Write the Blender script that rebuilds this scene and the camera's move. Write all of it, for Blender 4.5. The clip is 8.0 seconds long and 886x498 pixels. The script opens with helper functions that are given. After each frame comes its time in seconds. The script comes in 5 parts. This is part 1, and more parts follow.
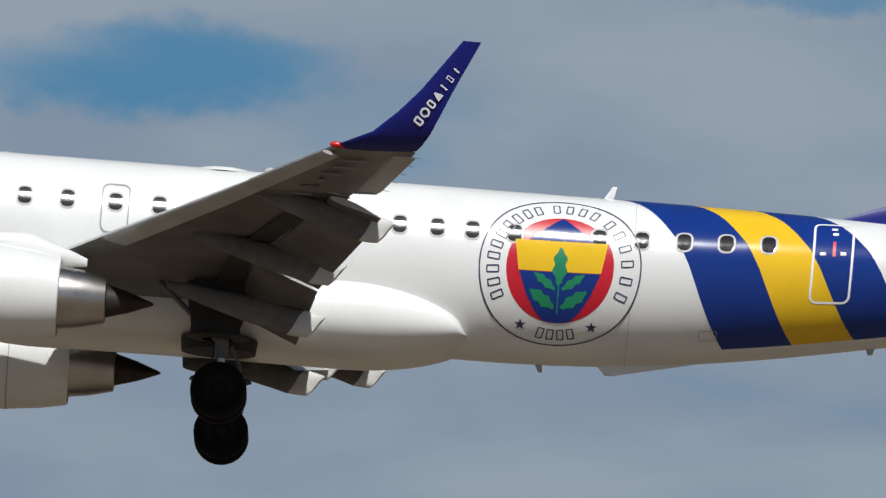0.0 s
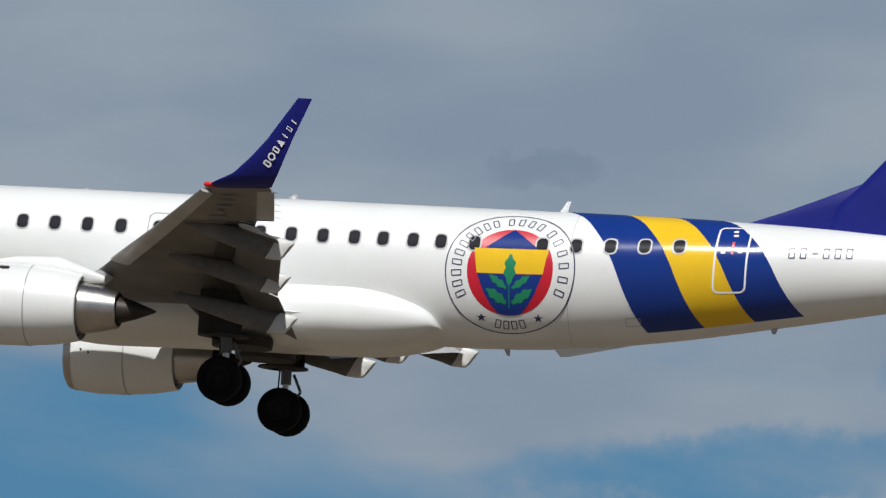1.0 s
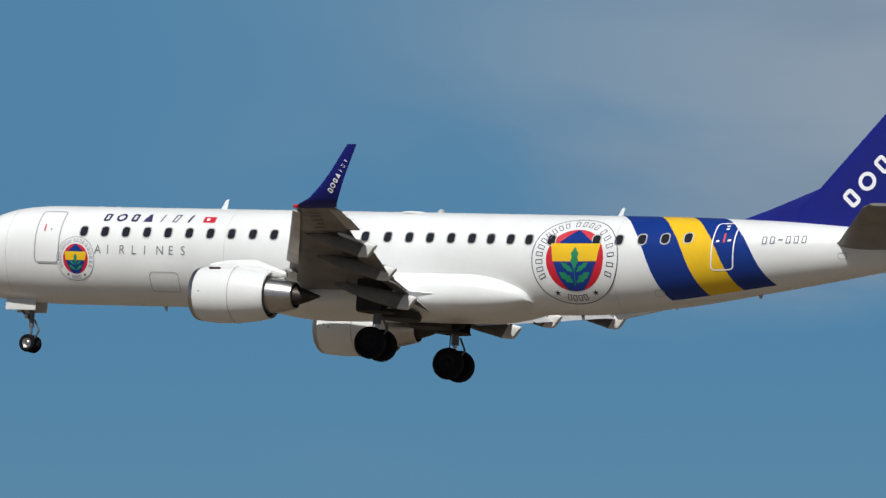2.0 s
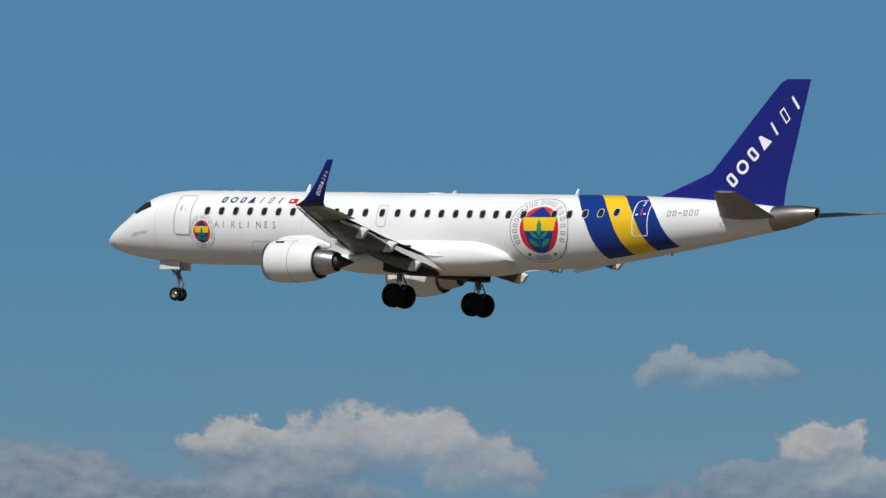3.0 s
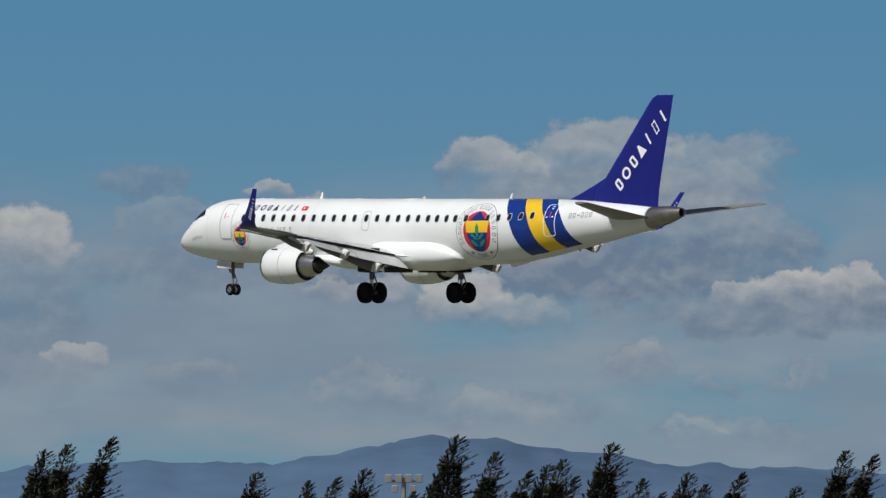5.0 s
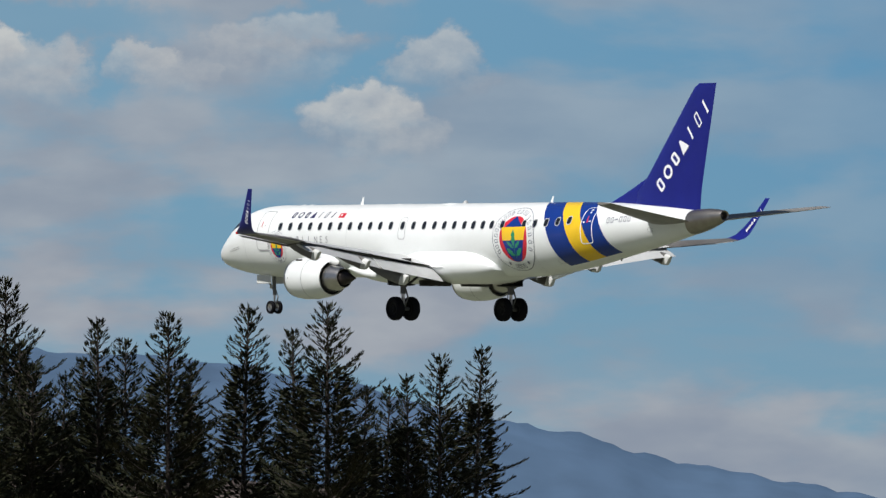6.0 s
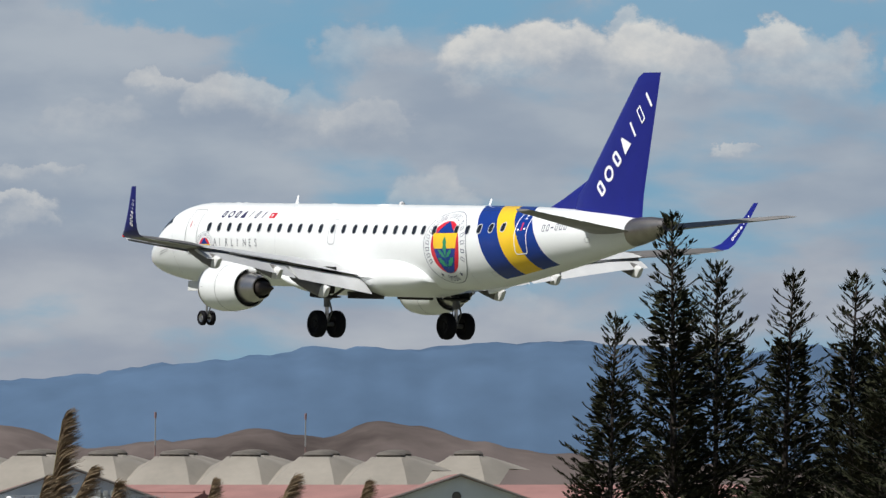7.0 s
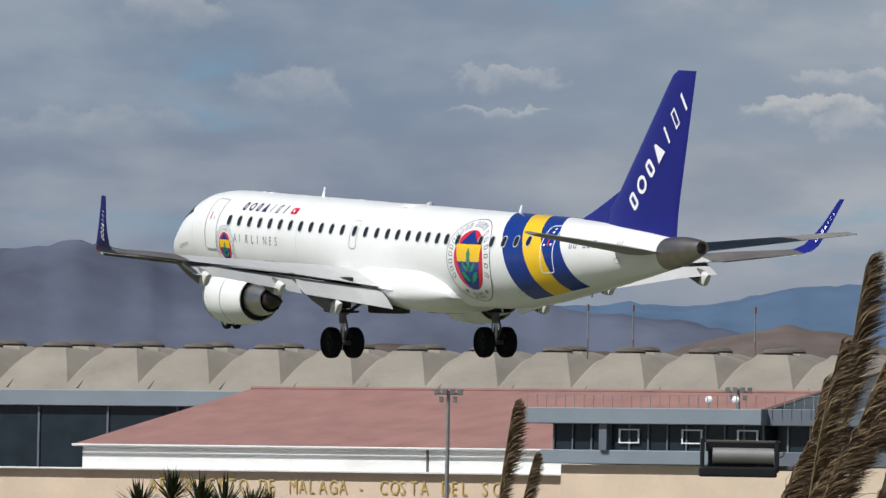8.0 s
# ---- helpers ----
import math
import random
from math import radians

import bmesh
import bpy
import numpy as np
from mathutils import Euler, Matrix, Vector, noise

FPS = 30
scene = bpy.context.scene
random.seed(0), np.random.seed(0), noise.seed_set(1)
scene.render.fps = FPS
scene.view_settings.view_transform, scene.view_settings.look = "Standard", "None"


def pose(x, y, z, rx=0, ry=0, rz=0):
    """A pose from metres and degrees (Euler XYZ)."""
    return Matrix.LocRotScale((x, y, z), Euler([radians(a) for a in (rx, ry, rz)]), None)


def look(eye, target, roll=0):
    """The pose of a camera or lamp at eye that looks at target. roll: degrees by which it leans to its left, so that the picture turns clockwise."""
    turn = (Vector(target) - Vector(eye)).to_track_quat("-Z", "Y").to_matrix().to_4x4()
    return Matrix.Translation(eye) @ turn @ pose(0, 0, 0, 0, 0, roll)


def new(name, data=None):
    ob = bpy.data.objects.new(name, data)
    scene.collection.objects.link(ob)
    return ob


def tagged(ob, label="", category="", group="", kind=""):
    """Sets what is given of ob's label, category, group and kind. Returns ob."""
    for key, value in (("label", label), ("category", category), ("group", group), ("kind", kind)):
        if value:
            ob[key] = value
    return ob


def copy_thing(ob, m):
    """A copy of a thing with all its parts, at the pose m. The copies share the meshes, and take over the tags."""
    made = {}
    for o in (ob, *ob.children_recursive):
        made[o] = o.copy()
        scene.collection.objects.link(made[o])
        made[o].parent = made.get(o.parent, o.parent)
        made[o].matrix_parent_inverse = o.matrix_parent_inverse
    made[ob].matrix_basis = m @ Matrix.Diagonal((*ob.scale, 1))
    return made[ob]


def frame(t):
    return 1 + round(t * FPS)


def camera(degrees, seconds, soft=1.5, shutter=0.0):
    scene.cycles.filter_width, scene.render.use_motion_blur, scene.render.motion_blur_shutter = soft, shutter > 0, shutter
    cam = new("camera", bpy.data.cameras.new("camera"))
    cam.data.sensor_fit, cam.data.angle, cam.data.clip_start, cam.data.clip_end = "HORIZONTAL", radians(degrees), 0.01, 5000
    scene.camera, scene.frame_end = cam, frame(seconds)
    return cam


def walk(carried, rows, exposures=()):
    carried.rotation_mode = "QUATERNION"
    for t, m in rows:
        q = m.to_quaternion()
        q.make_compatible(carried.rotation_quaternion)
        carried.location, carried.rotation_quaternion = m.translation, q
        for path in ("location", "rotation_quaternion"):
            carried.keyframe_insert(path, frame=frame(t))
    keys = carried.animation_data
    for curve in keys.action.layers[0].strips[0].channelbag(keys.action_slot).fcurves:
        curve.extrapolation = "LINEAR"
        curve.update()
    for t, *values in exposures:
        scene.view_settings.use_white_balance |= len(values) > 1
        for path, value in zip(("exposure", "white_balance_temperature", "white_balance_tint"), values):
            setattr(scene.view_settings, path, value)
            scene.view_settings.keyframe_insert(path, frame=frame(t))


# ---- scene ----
cam = camera(2 * math.degrees(math.atan(784 / 18000)), 8.0, soft=1.4)
CAMERA_ROWS = (
    (0, 0, 0, 2, 95.341, -0, -1.034),
    (0.25, 0, 0, 2, 95.225, -0, 3.197),
    (0.5, 0, 0, 2, 95.103, -0, 7.604),
    (0.75, 0, 0, 2, 94.965, 0, 12.22),
    (1, 0, 0, 2, 94.797, -0, 16.493),
    (1.25, 0, 0, 2, 94.588, -0, 19.977),
    (1.5, 0, 0, 2, 94.336, -0, 23.217),
    (1.7, 0, 0, 2, 94.112, 0, 25.99),
    (2, 0, 0, 2, 93.802, -0, 29.76),
    (2.25, 0, 0, 2, 93.558, -0.001, 32.421),
    (2.5, 0, 0, 2, 93.309, -0.001, 34.67),
    (2.8, 0, 0, 2, 92.976, -0, 36.861),
    (3, 0, 0, 2, 92.746, -0, 38.091),
    (3.25, 0, 0, 2, 92.577, -0.006, 39.705),
    (3.5, 0, 0, 2, 92.443, -0, 41.331),
    (3.75, 0, 0, 2, 92.218, 0.025, 42.808),
    (4, 0, 0, 2, 91.926, 0, 44.099),
    (4.25, 0, 0, 2, 91.645, -0.111, 45.21),
    (4.5, 0, 0, 2, 91.5, -0.137, 46.196),
    (4.75, 0, 0, 2, 91.567, 0.045, 47.104),
    (5, 0, 0, 2, 91.658, 0.143, 47.9),
    (5.2, 0, 0, 2, 91.644, -0.006, 48.582),
    (5.5, -1.081, 0.582, 2, 91.771, -0.181, 50.752),
    (5.75, -3.632, 1.956, 2, 91.977, -0.212, 53.218),
    (6, -7.684, 4.137, 2, 92.166, -0.159, 55.62),
    (6.3, -14.528, 7.822, 2, 92.228, -0.009, 57.547),
    (6.5, -19.811, 10.667, 2, 92.14, 0.075, 58.026),
    (6.75, -26.414, 14.223, 2, 92.11, -0.129, 58.854),
    (7, -33.018, 17.778, 2, 92.135, -0.468, 59.986),
    (7.25, -39.621, 21.334, 2, 92.118, -0.669, 61.162),
    (7.5, -46.225, 24.89, 2, 92.016, -0.773, 62.326),
    (7.75, -52.829, 28.445, 2, 91.815, -0.876, 63.479),
    (8, -59.432, 32.001, 2, 91.558, -0.988, 64.625),
)

PLANE_ROWS = (
    (0, -19.073, 197.244, 21.825, -3.342, 4.432, -0.522),
    (0.25, -33.787, 199.364, 21.745, -3.043, 4.586, 0.671),
    (0.5, -50.068, 204.643, 21.913, -2.901, 4.534, 1.8),
    (0.75, -69.708, 215.96, 22.489, -2.995, 4.163, 2.794),
    (1, -91.422, 230.062, 23.238, -3.232, 3.83, 3.545),
    (1.25, -112.185, 243.192, 23.843, -3.554, 3.837, 3.964),
    (1.5, -133.601, 256.97, 24.28, -3.997, 3.732, 4.124),
    (1.7, -153.544, 270.18, 24.577, -4.314, 3.281, 4.134),
    (2, -187.787, 293.309, 25.098, -3.859, 2.663, 3.93),
    (2.25, -218.804, 313.672, 25.516, -2.941, 2.379, 3.589),
    (2.5, -249.675, 332.554, 25.78, -2.043, 2.284, 3.146),
    (2.8, -281.625, 349.335, 25.722, -1.65, 2.323, 2.561),
    (3, -297.554, 355.16, 25.362, -1.877, 2.33, 2.168),
    (3.25, -315.459, 358.33, 24.479, -1.439, 2.135, 1.646),
    (3.5, -332.883, 359.998, 23.523, -0.644, 1.965, 1.137),
    (3.75, -350.874, 363.147, 22.89, -0.264, 2.037, 0.692),
    (4, -370.695, 369.18, 22.453, -0.203, 2.247, 0.222),
    (4.25, -392.076, 377.17, 21.944, -0.167, 2.426, -0.336),
    (4.5, -407.23, 378.115, 21.116, 0.022, 2.372, -0.8),
    (4.75, -408.825, 364.929, 19.903, 0.435, 1.985, -1.012),
    (5, -403.551, 346.481, 18.498, 0.845, 1.592, -1.143),
    (5.2, -400.577, 333.358, 17.532, 1.02, 1.481, -1.228),
    (5.5, -400.99, 308.86, 17.843, 1.134, 1.403, -0.66),
    (5.75, -403.633, 285.886, 19.115, 1.053, 1.401, 0.234),
    (6, -405.906, 264.264, 20.396, 0.734, 1.492, 1.124),
    (6.3, -406.017, 244.781, 20.902, -0.059, 1.759, 1.672),
    (6.5, -404.072, 236.733, 20.304, -0.655, 2.005, 1.565),
    (6.75, -402.557, 227.054, 19.188, -0.35, 2.123, 1.466),
    (7, -402.039, 217.297, 17.915, 0.367, 2.137, 1.536),
    (7.25, -401.59, 208.109, 16.569, 0.522, 2.202, 1.732),
    (7.5, -400.774, 199.232, 15.206, 0.501, 2.402, 1.977),
    (7.75, -399.383, 190.39, 13.885, 0.862, 2.792, 2.208),
    (8, -397.681, 181.821, 12.639, 1.493, 3.302, 2.427),
)
walk(cam, [(r[0], pose(*r[1:])) for r in CAMERA_ROWS], ((0.0, 0.0), (3.6, 0.0), (4.5, -0.08), (5.2, 0.04), (6.3, 0.36), (7.0, 0.44), (7.6, 0.34), (8.0, 0.30)))

# ---- light ----
SUN_DIR = Vector((0.04, -0.62, 0.785)).normalized()
world = bpy.data.worlds.new("sky")
scene.world = world
world.use_nodes = True
wn = world.node_tree.nodes
sky = wn.new("ShaderNodeTexSky")
sky.sky_type, sky.sun_disc = "NISHITA", False
sky.sun_elevation = math.asin(SUN_DIR.z)
sky.sun_rotation = math.atan2(SUN_DIR.x, SUN_DIR.y)
world.node_tree.links.new(sky.outputs[0], wn["Background"].inputs[0])
wn["Background"].inputs[1].default_value = 0.036
sun = new("sun", bpy.data.lights.new("sun", "SUN"))
sun.data.energy, sun.data.angle, sun.data.color = 3.9, radians(0.55), (1.0, 0.985, 0.955)
sun.matrix_world = look(SUN_DIR * 100, (0, 0, 0))


# ---- materials ----
def material(name, color, rough=0.5, metal=0.0, vary=0.12, scale=1.5, bump=0.0, coat=0.0, fine=20.0, spec=0.5):
    """A painted or natural surface with slow stains and a fine grain."""
    m = bpy.data.materials.new(name)
    m.use_nodes = True
    n, l = m.node_tree.nodes, m.node_tree.links
    b = n["Principled BSDF"]
    b.inputs["Metallic"].default_value = metal
    b.inputs["Coat Weight"].default_value = coat
    b.inputs["Coat Roughness"].default_value = 0.08
    b.inputs["Specular IOR Level"].default_value = spec
    tc = n.new("ShaderNodeTexCoord")
    big, small = n.new("ShaderNodeTexNoise"), n.new("ShaderNodeTexNoise")
    big.inputs["Scale"].default_value, big.inputs["Detail"].default_value = scale, 5
    small.inputs["Scale"].default_value, small.inputs["Detail"].default_value = fine, 3
    for t in (big, small):
        l.new(tc.outputs["Object"], t.inputs["Vector"])
    mix = n.new("ShaderNodeMix")
    mix.data_type = "RGBA"
    c = Vector(color[:3])
    mix.inputs[6].default_value = (*(c * (1 - vary)), 1)
    mix.inputs[7].default_value = (*[min(1.0, v) for v in c * (1 + vary)], 1)
    add = n.new("ShaderNodeMath")
    add.operation = "MULTIPLY_ADD"
    add.inputs[1].default_value, add.inputs[2].default_value = 0.35, -0.17
    l.new(small.outputs[0], add.inputs[0])
    sm = n.new("ShaderNodeMath")
    l.new(big.outputs[0], sm.inputs[0]), l.new(add.outputs[0], sm.inputs[1])
    mr = n.new("ShaderNodeMapRange")
    mr.inputs[1].default_value, mr.inputs[2].default_value = 0.3, 0.7
    l.new(sm.outputs[0], mr.inputs[0])
    l.new(mr.outputs[0], mix.inputs[0])
    l.new(mix.outputs[2], b.inputs["Base Color"])
    rr = n.new("ShaderNodeMapRange")
    rr.inputs[3].default_value, rr.inputs[4].default_value = max(0.02, rough * 0.8), min(1, rough * 1.2)
    l.new(small.outputs[0], rr.inputs[0])
    l.new(rr.outputs[0], b.inputs["Roughness"])
    if bump:
        bp = n.new("ShaderNodeBump")
        bp.inputs["Strength"].default_value, bp.inputs["Distance"].default_value = bump, 0.02
        l.new(small.outputs[0], bp.inputs["Height"]), l.new(bp.outputs[0], b.inputs["Normal"])
    return m


WHITE = material("white_paint", (0.785, 0.80, 0.79), 0.30, vary=0.05, scale=0.45, coat=0.25)
GREY = material("grey_paint", (0.42, 0.42, 0.42), 0.4, vary=0.1, scale=1.2)
# wing greys: the underside's shade is put into the two darker colours
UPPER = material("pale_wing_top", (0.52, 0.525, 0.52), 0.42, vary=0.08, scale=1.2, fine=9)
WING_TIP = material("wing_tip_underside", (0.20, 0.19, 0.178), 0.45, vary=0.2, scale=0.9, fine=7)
WING_SHADE = material("shaded_wing_grey", (0.125, 0.118, 0.110), 0.5, vary=0.35, scale=0.9, fine=7)
BLUE = material("blue_paint", (0.010, 0.014, 0.165), 0.3, vary=0.05, spec=0.3)
STRIPE_BLUE = material("stripe_blue", (0.008, 0.034, 0.21), 0.16, vary=0.05, spec=0.35)
YELLOW = material("yellow_paint", (0.80, 0.50, 0.02), 0.16, vary=0.04, spec=0.4)
RED = material("red_paint", (0.55, 0.012, 0.03), 0.35, vary=0.05)
GREEN = material("green_paint", (0.01, 0.22, 0.10), 0.4, vary=0.1)
BLACK = material("black_paint", (0.012, 0.012, 0.014), 0.4, vary=0.1)
INK = material("navy_lettering", (0.03, 0.03, 0.09), 0.4, vary=0.1)
DIMMED = material("grey_lettering", (0.22, 0.22, 0.25), 0.4, vary=0.1)
LINE = material("panel_line", (0.34, 0.34, 0.35), 0.5, vary=0.1)
PALE = material("pale_lettering", (0.82, 0.82, 0.84), 0.4, vary=0.03)
RUBBER = material("tyre_rubber", (0.007, 0.007, 0.009), 0.85, vary=0.2, bump=0.2, spec=0.12)
STEEL = material("bare_metal", (0.50, 0.48, 0.46), 0.30, 1.0, vary=0.10, scale=1.5, fine=5)
TIP = material("pale_grey_paint", (0.62, 0.62, 0.60), 0.45, vary=0.06)
FLAP = material("flap_grey", (0.44, 0.44, 0.432), 0.45, vary=0.10, scale=1.2, fine=9)
TAILMETAL = material("titanium_cone", (0.36, 0.33, 0.30), 0.38, 1.0, vary=0.15, scale=2.0)
SOOT = material("sooty_metal", (0.045, 0.036, 0.032), 0.5, 0.6, vary=0.25, scale=3)
STRUT = material("gear_grey", (0.13, 0.13, 0.13), 0.45, 0.2, vary=0.15)
WINDOW = material("cabin_window_glass", (0.015, 0.016, 0.02), 0.08, vary=0.1, spec=0.8)
HUB = material("black_wheel_hub", (0.010, 0.010, 0.011), 0.7, vary=0.2, spec=0.15)
DARKBAY = material("wheel_bay_dark", (0.028, 0.026, 0.024), 0.8, vary=0.3)
LAMP_RED = material("nav_lamp_red", (0.6, 0.02, 0.02), 0.2)


# ---- mesh helpers ----
def part(name, bm, mat, parent, label="", smooth=False):
    """One bmesh as one mesh object under a thing or a part."""
    me = bpy.data.meshes.new(name)
    if smooth:
        for f in bm.faces:
            f.smooth = True
    bm.to_mesh(me)
    bm.free()
    for m in mat if isinstance(mat, (list, tuple)) else [mat]:
        me.materials.append(m)
    ob = new(name, me)
    ob.parent = parent
    if smooth:
        me.set_sharp_from_angle(angle=radians(38))
    return tagged(ob, label) if label else ob


def thing(name, label, category, m=None, group="", kind=""):
    ob = new(name)
    if m is not None:
        ob.matrix_basis = m
    return tagged(ob, label, category, group, kind)


def loft(rings, bm=None, caps=True, closed=True):
    """Skin through rings of equally many points."""
    bm = bm or bmesh.new()
    vs = [[bm.verts.new(p) for p in r] for r in rings]
    n = len(vs[0])
    for a, b in zip(vs, vs[1:]):
        for i in range(n if closed else n - 1):
            j = (i + 1) % n
            bm.faces.new((a[i], a[j], b[j], b[i]))
    if caps and closed:
        bm.faces.new(vs[0][::-1]), bm.faces.new(vs[-1])
    bmesh.ops.recalc_face_normals(bm, faces=bm.faces)
    return bm


def box(cx, cy, cz, sx, sy, sz, bevel=0.0, bm=None, m=None):
    bm = bm or bmesh.new()
    r = bmesh.ops.create_cube(bm, size=1, matrix=(m or Matrix()) @ Matrix.LocRotScale((cx, cy, cz), None, (sx, sy, sz)))
    if bevel:
        es = {e for v in r["verts"] for e in v.link_edges}
        bmesh.ops.bevel(bm, geom=list(es), offset=bevel, segments=2, affect="EDGES", profile=0.5)
    return bm


def tube(a, b, ra, rb=None, n=12, bm=None):
    """A round bar from a to b."""
    bm = bm or bmesh.new()
    a, b = Vector(a), Vector(b)
    d = b - a
    m = Matrix.Translation((a + b) / 2) @ d.to_track_quat("Z", "Y").to_matrix().to_4x4()
    bmesh.ops.create_cone(bm, segments=n, radius1=ra, radius2=ra if rb is None else rb, depth=d.length, cap_ends=True, matrix=m)
    return bm


def turned(profile, n=40, axis="x", centre=(0, 0, 0), bm=None):
    """A body of revolution: (along, radius) pairs."""
    rings = []
    for u, r in profile:
        ring = []
        for i in range(n):
            a = 2 * math.pi * i / n
            p = (u, r * math.cos(a), r * math.sin(a)) if axis == "x" else ((r * math.cos(a), u, r * math.sin(a)) if axis == "y" else (r * math.cos(a), r * math.sin(a), u))
            ring.append(Vector(p) + Vector(centre))
        rings.append(ring)
    return loft(rings, bm, caps=False)


# ---- the airliner: x runs aft from the nose, y to its right wing, z up ----
plane = thing("airliner", "white twin-engine jet airliner with blue and yellow bands, gear down", "airplane")

FUS_X = (0.0, 0.06, 0.2, 0.55, 1.0, 1.4, 1.9, 2.35, 2.8, 3.3, 4.0, 5.0, 6.5, 24.0, 26.0, 28.4, 31.3, 34.8, 36.5)
FUS_TOP = (-0.82, -0.68, -0.55, -0.24, 0.09, 0.36, 0.75, 1.07, 1.27, 1.42, 1.52, 1.57, 1.57, 1.57, 1.57, 1.56, 1.50, 1.31, 1.16)
FUS_BOT = (-0.88, -0.99, -1.08, -1.22, -1.35, -1.43, -1.52, -1.58, -1.63, -1.68, -1.73, -1.77, -1.78, -1.78, -1.70, -1.42, -0.92, -0.26, 0.08)
FUS_HALF = (0.02, 0.20, 0.38, 0.68, 0.92, 1.07, 1.21, 1.30, 1.37, 1.43, 1.48, 1.50, 1.505, 1.505, 1.505, 1.43, 1.21, 0.80, 0.57)


def smooth_at(xs, ys, x):
    """Smooth monotone curve through a few stations."""
    i = min(max(int(np.searchsorted(xs, x)) - 1, 0), len(xs) - 2)
    h = [xs[k + 1] - xs[k] for k in range(len(xs) - 1)]
    d = [(ys[k + 1] - ys[k]) / h[k] for k in range(len(xs) - 1)]

    def slope(k):
        if k == 0 or k == len(xs) - 1:
            return d[0] if k == 0 else d[-1]
        if d[k - 1] * d[k] <= 0:
            return 0.0
        return 2 * d[k - 1] * d[k] / (d[k - 1] + d[k])

    t = (x - xs[i]) / h[i]
    a, b = slope(i), slope(i + 1)
    return ((2 * t**3 - 3 * t**2 + 1) * ys[i] + (t**3 - 2 * t**2 + t) * h[i] * a + (-2 * t**3 + 3 * t**2) * ys[i + 1] + (t**3 - t**2) * h[i] * b)


def section(x):
    top, bot, half = (smooth_at(FUS_X, c, x) for c in (FUS_TOP, FUS_BOT, FUS_HALF))
    mid = bot + (top - bot) * 0.551
    return top, bot, half, mid


def skin(x, deg, off=0.0):
    """A point of the hull: deg 0 at its left side, 90 on top, -90 below; 180 is its right side."""
    top, bot, half, mid = section(x)
    a = radians(deg)
    c, s = math.cos(a), math.sin(a)
    up = (top - mid) if s > 0 else (mid - bot)
    n = Vector((0, -c / max(half, 0.01), s / max(up, 0.01))).normalized()
    return Vector((x, -half * c, mid + up * s)) + n * off


hull_x = sorted(set([0.0, 0.02, 0.06, 0.12, 0.2, 0.32, 0.45, 0.6, 0.8] + [1.0 + 0.2 * i for i in range(20)] + [5 + 1.0 * i for i in range(20)] + [25 + 0.5 * i for i in range(24)]))
part("hull", loft([[skin(x, d) for d in np.arange(0, 360, 5)] for x in hull_x]), WHITE, plane, "gloss white painted fuselage", True)
cone = [(36.5, 1.0), (36.9, 1.0), (37.6, 0.98), (38.2, 0.96), (38.65, 0.94)]
rings = []
for x, k in cone:
    t = (x - 36.5) / 2.15
    zc, r = 0.62 + 0.28 * t, 0.545 * (1 - t) + 0.23 * t + 0.07 * math.sin(math.pi * t)
    rings.append([(x, -r * math.cos(a) * (1.03 - 0.03 * t), zc + r * math.sin(a)) for a in np.linspace(0, 2 * math.pi, 40, endpoint=False)])
for x, r in ((38.6, 0.17), (38.3, 0.15)):
    rings.append([(x, -r * math.cos(a), 0.9 + r * math.sin(a)) for a in np.linspace(0, 2 * math.pi, 40, endpoint=False)])
part("tail_cone", loft(rings), TAILMETAL, plane, "bare metal exhaust cone", True)


def patch(name, edge_a, edge_b, d0, d1, mat, off, parent, label="", steps=40, across=6):
    """A painted band on the hull between two edges x(deg)."""
    rows = []
    for d in np.linspace(d0, d1, steps):
        a, b = edge_a(d), edge_b(d)
        rows.append([skin(a + (b - a) * i / across, d, off) for i in range(across + 1)])
    return part(name, loft(rows, caps=False, closed=False), mat, parent, label, True)


def band(x0):
    return lambda d: x0 + (0.0120 if d < 20 else 0.0172) * (20 - d) - 0.25 * max(0.0, (d - 45) / 45) ** 2


for x0, x1, mat, lab in ((27.2, 28.55, STRIPE_BLUE, "royal blue painted band"), (28.55, 29.74, YELLOW, "yellow painted band"), (29.74, 30.90, STRIPE_BLUE, "royal blue painted band")):
    patch("paint_band", band(x0), band(x1), -64, 90, mat, 0.005, plane, lab)
    patch("paint_band", lambda d, q=x0: band(q)(180 - d), lambda d, q=x1: band(q)(180 - d), 90, 244, mat, 0.005, plane, lab)


def on_hull(x, s):
    """A place on the left skin: s metres of girth above the widest line."""
    top, bot, half, mid = section(x)
    r = (half + ((top - mid) if s > 0 else (mid - bot))) / 2
    return x, math.degrees(s / r)


def decal(name, loops, mat, off, parent, label="", sub=0.06):
    """Flat outlines (x, girth) laid on the left skin."""
    bm = bmesh.new()
    for loop in loops:
        if isinstance(loop, dict):
            vs = {k: bm.verts.new((x, s, 0)) for k, (x, s) in loop["v"].items()}
            for f in loop["f"]:
                bm.faces.new([vs[k] for k in f])
        else:
            bm.faces.new([bm.verts.new((x, s, 0)) for x, s in loop])
    bmesh.ops.triangulate(bm, faces=bm.faces)
    for _ in range(6):
        es = [e for e in bm.edges if e.calc_length() > sub * 2]
        if not es:
            break
        bmesh.ops.subdivide_edges(bm, edges=es, cuts=1)
        bmesh.ops.triangulate(bm, faces=bm.faces)
    for v in bm.verts:
        x, d = on_hull(v.co.x, v.co.y)
        v.co = skin(x, d, off)
    bmesh.ops.recalc_face_normals(bm, faces=bm.faces)
    for f in bm.faces:
        if f.normal.y > 0 and f.normal.z < 0.95:
            f.normal_flip()
    return part(name, bm, mat, parent, label)


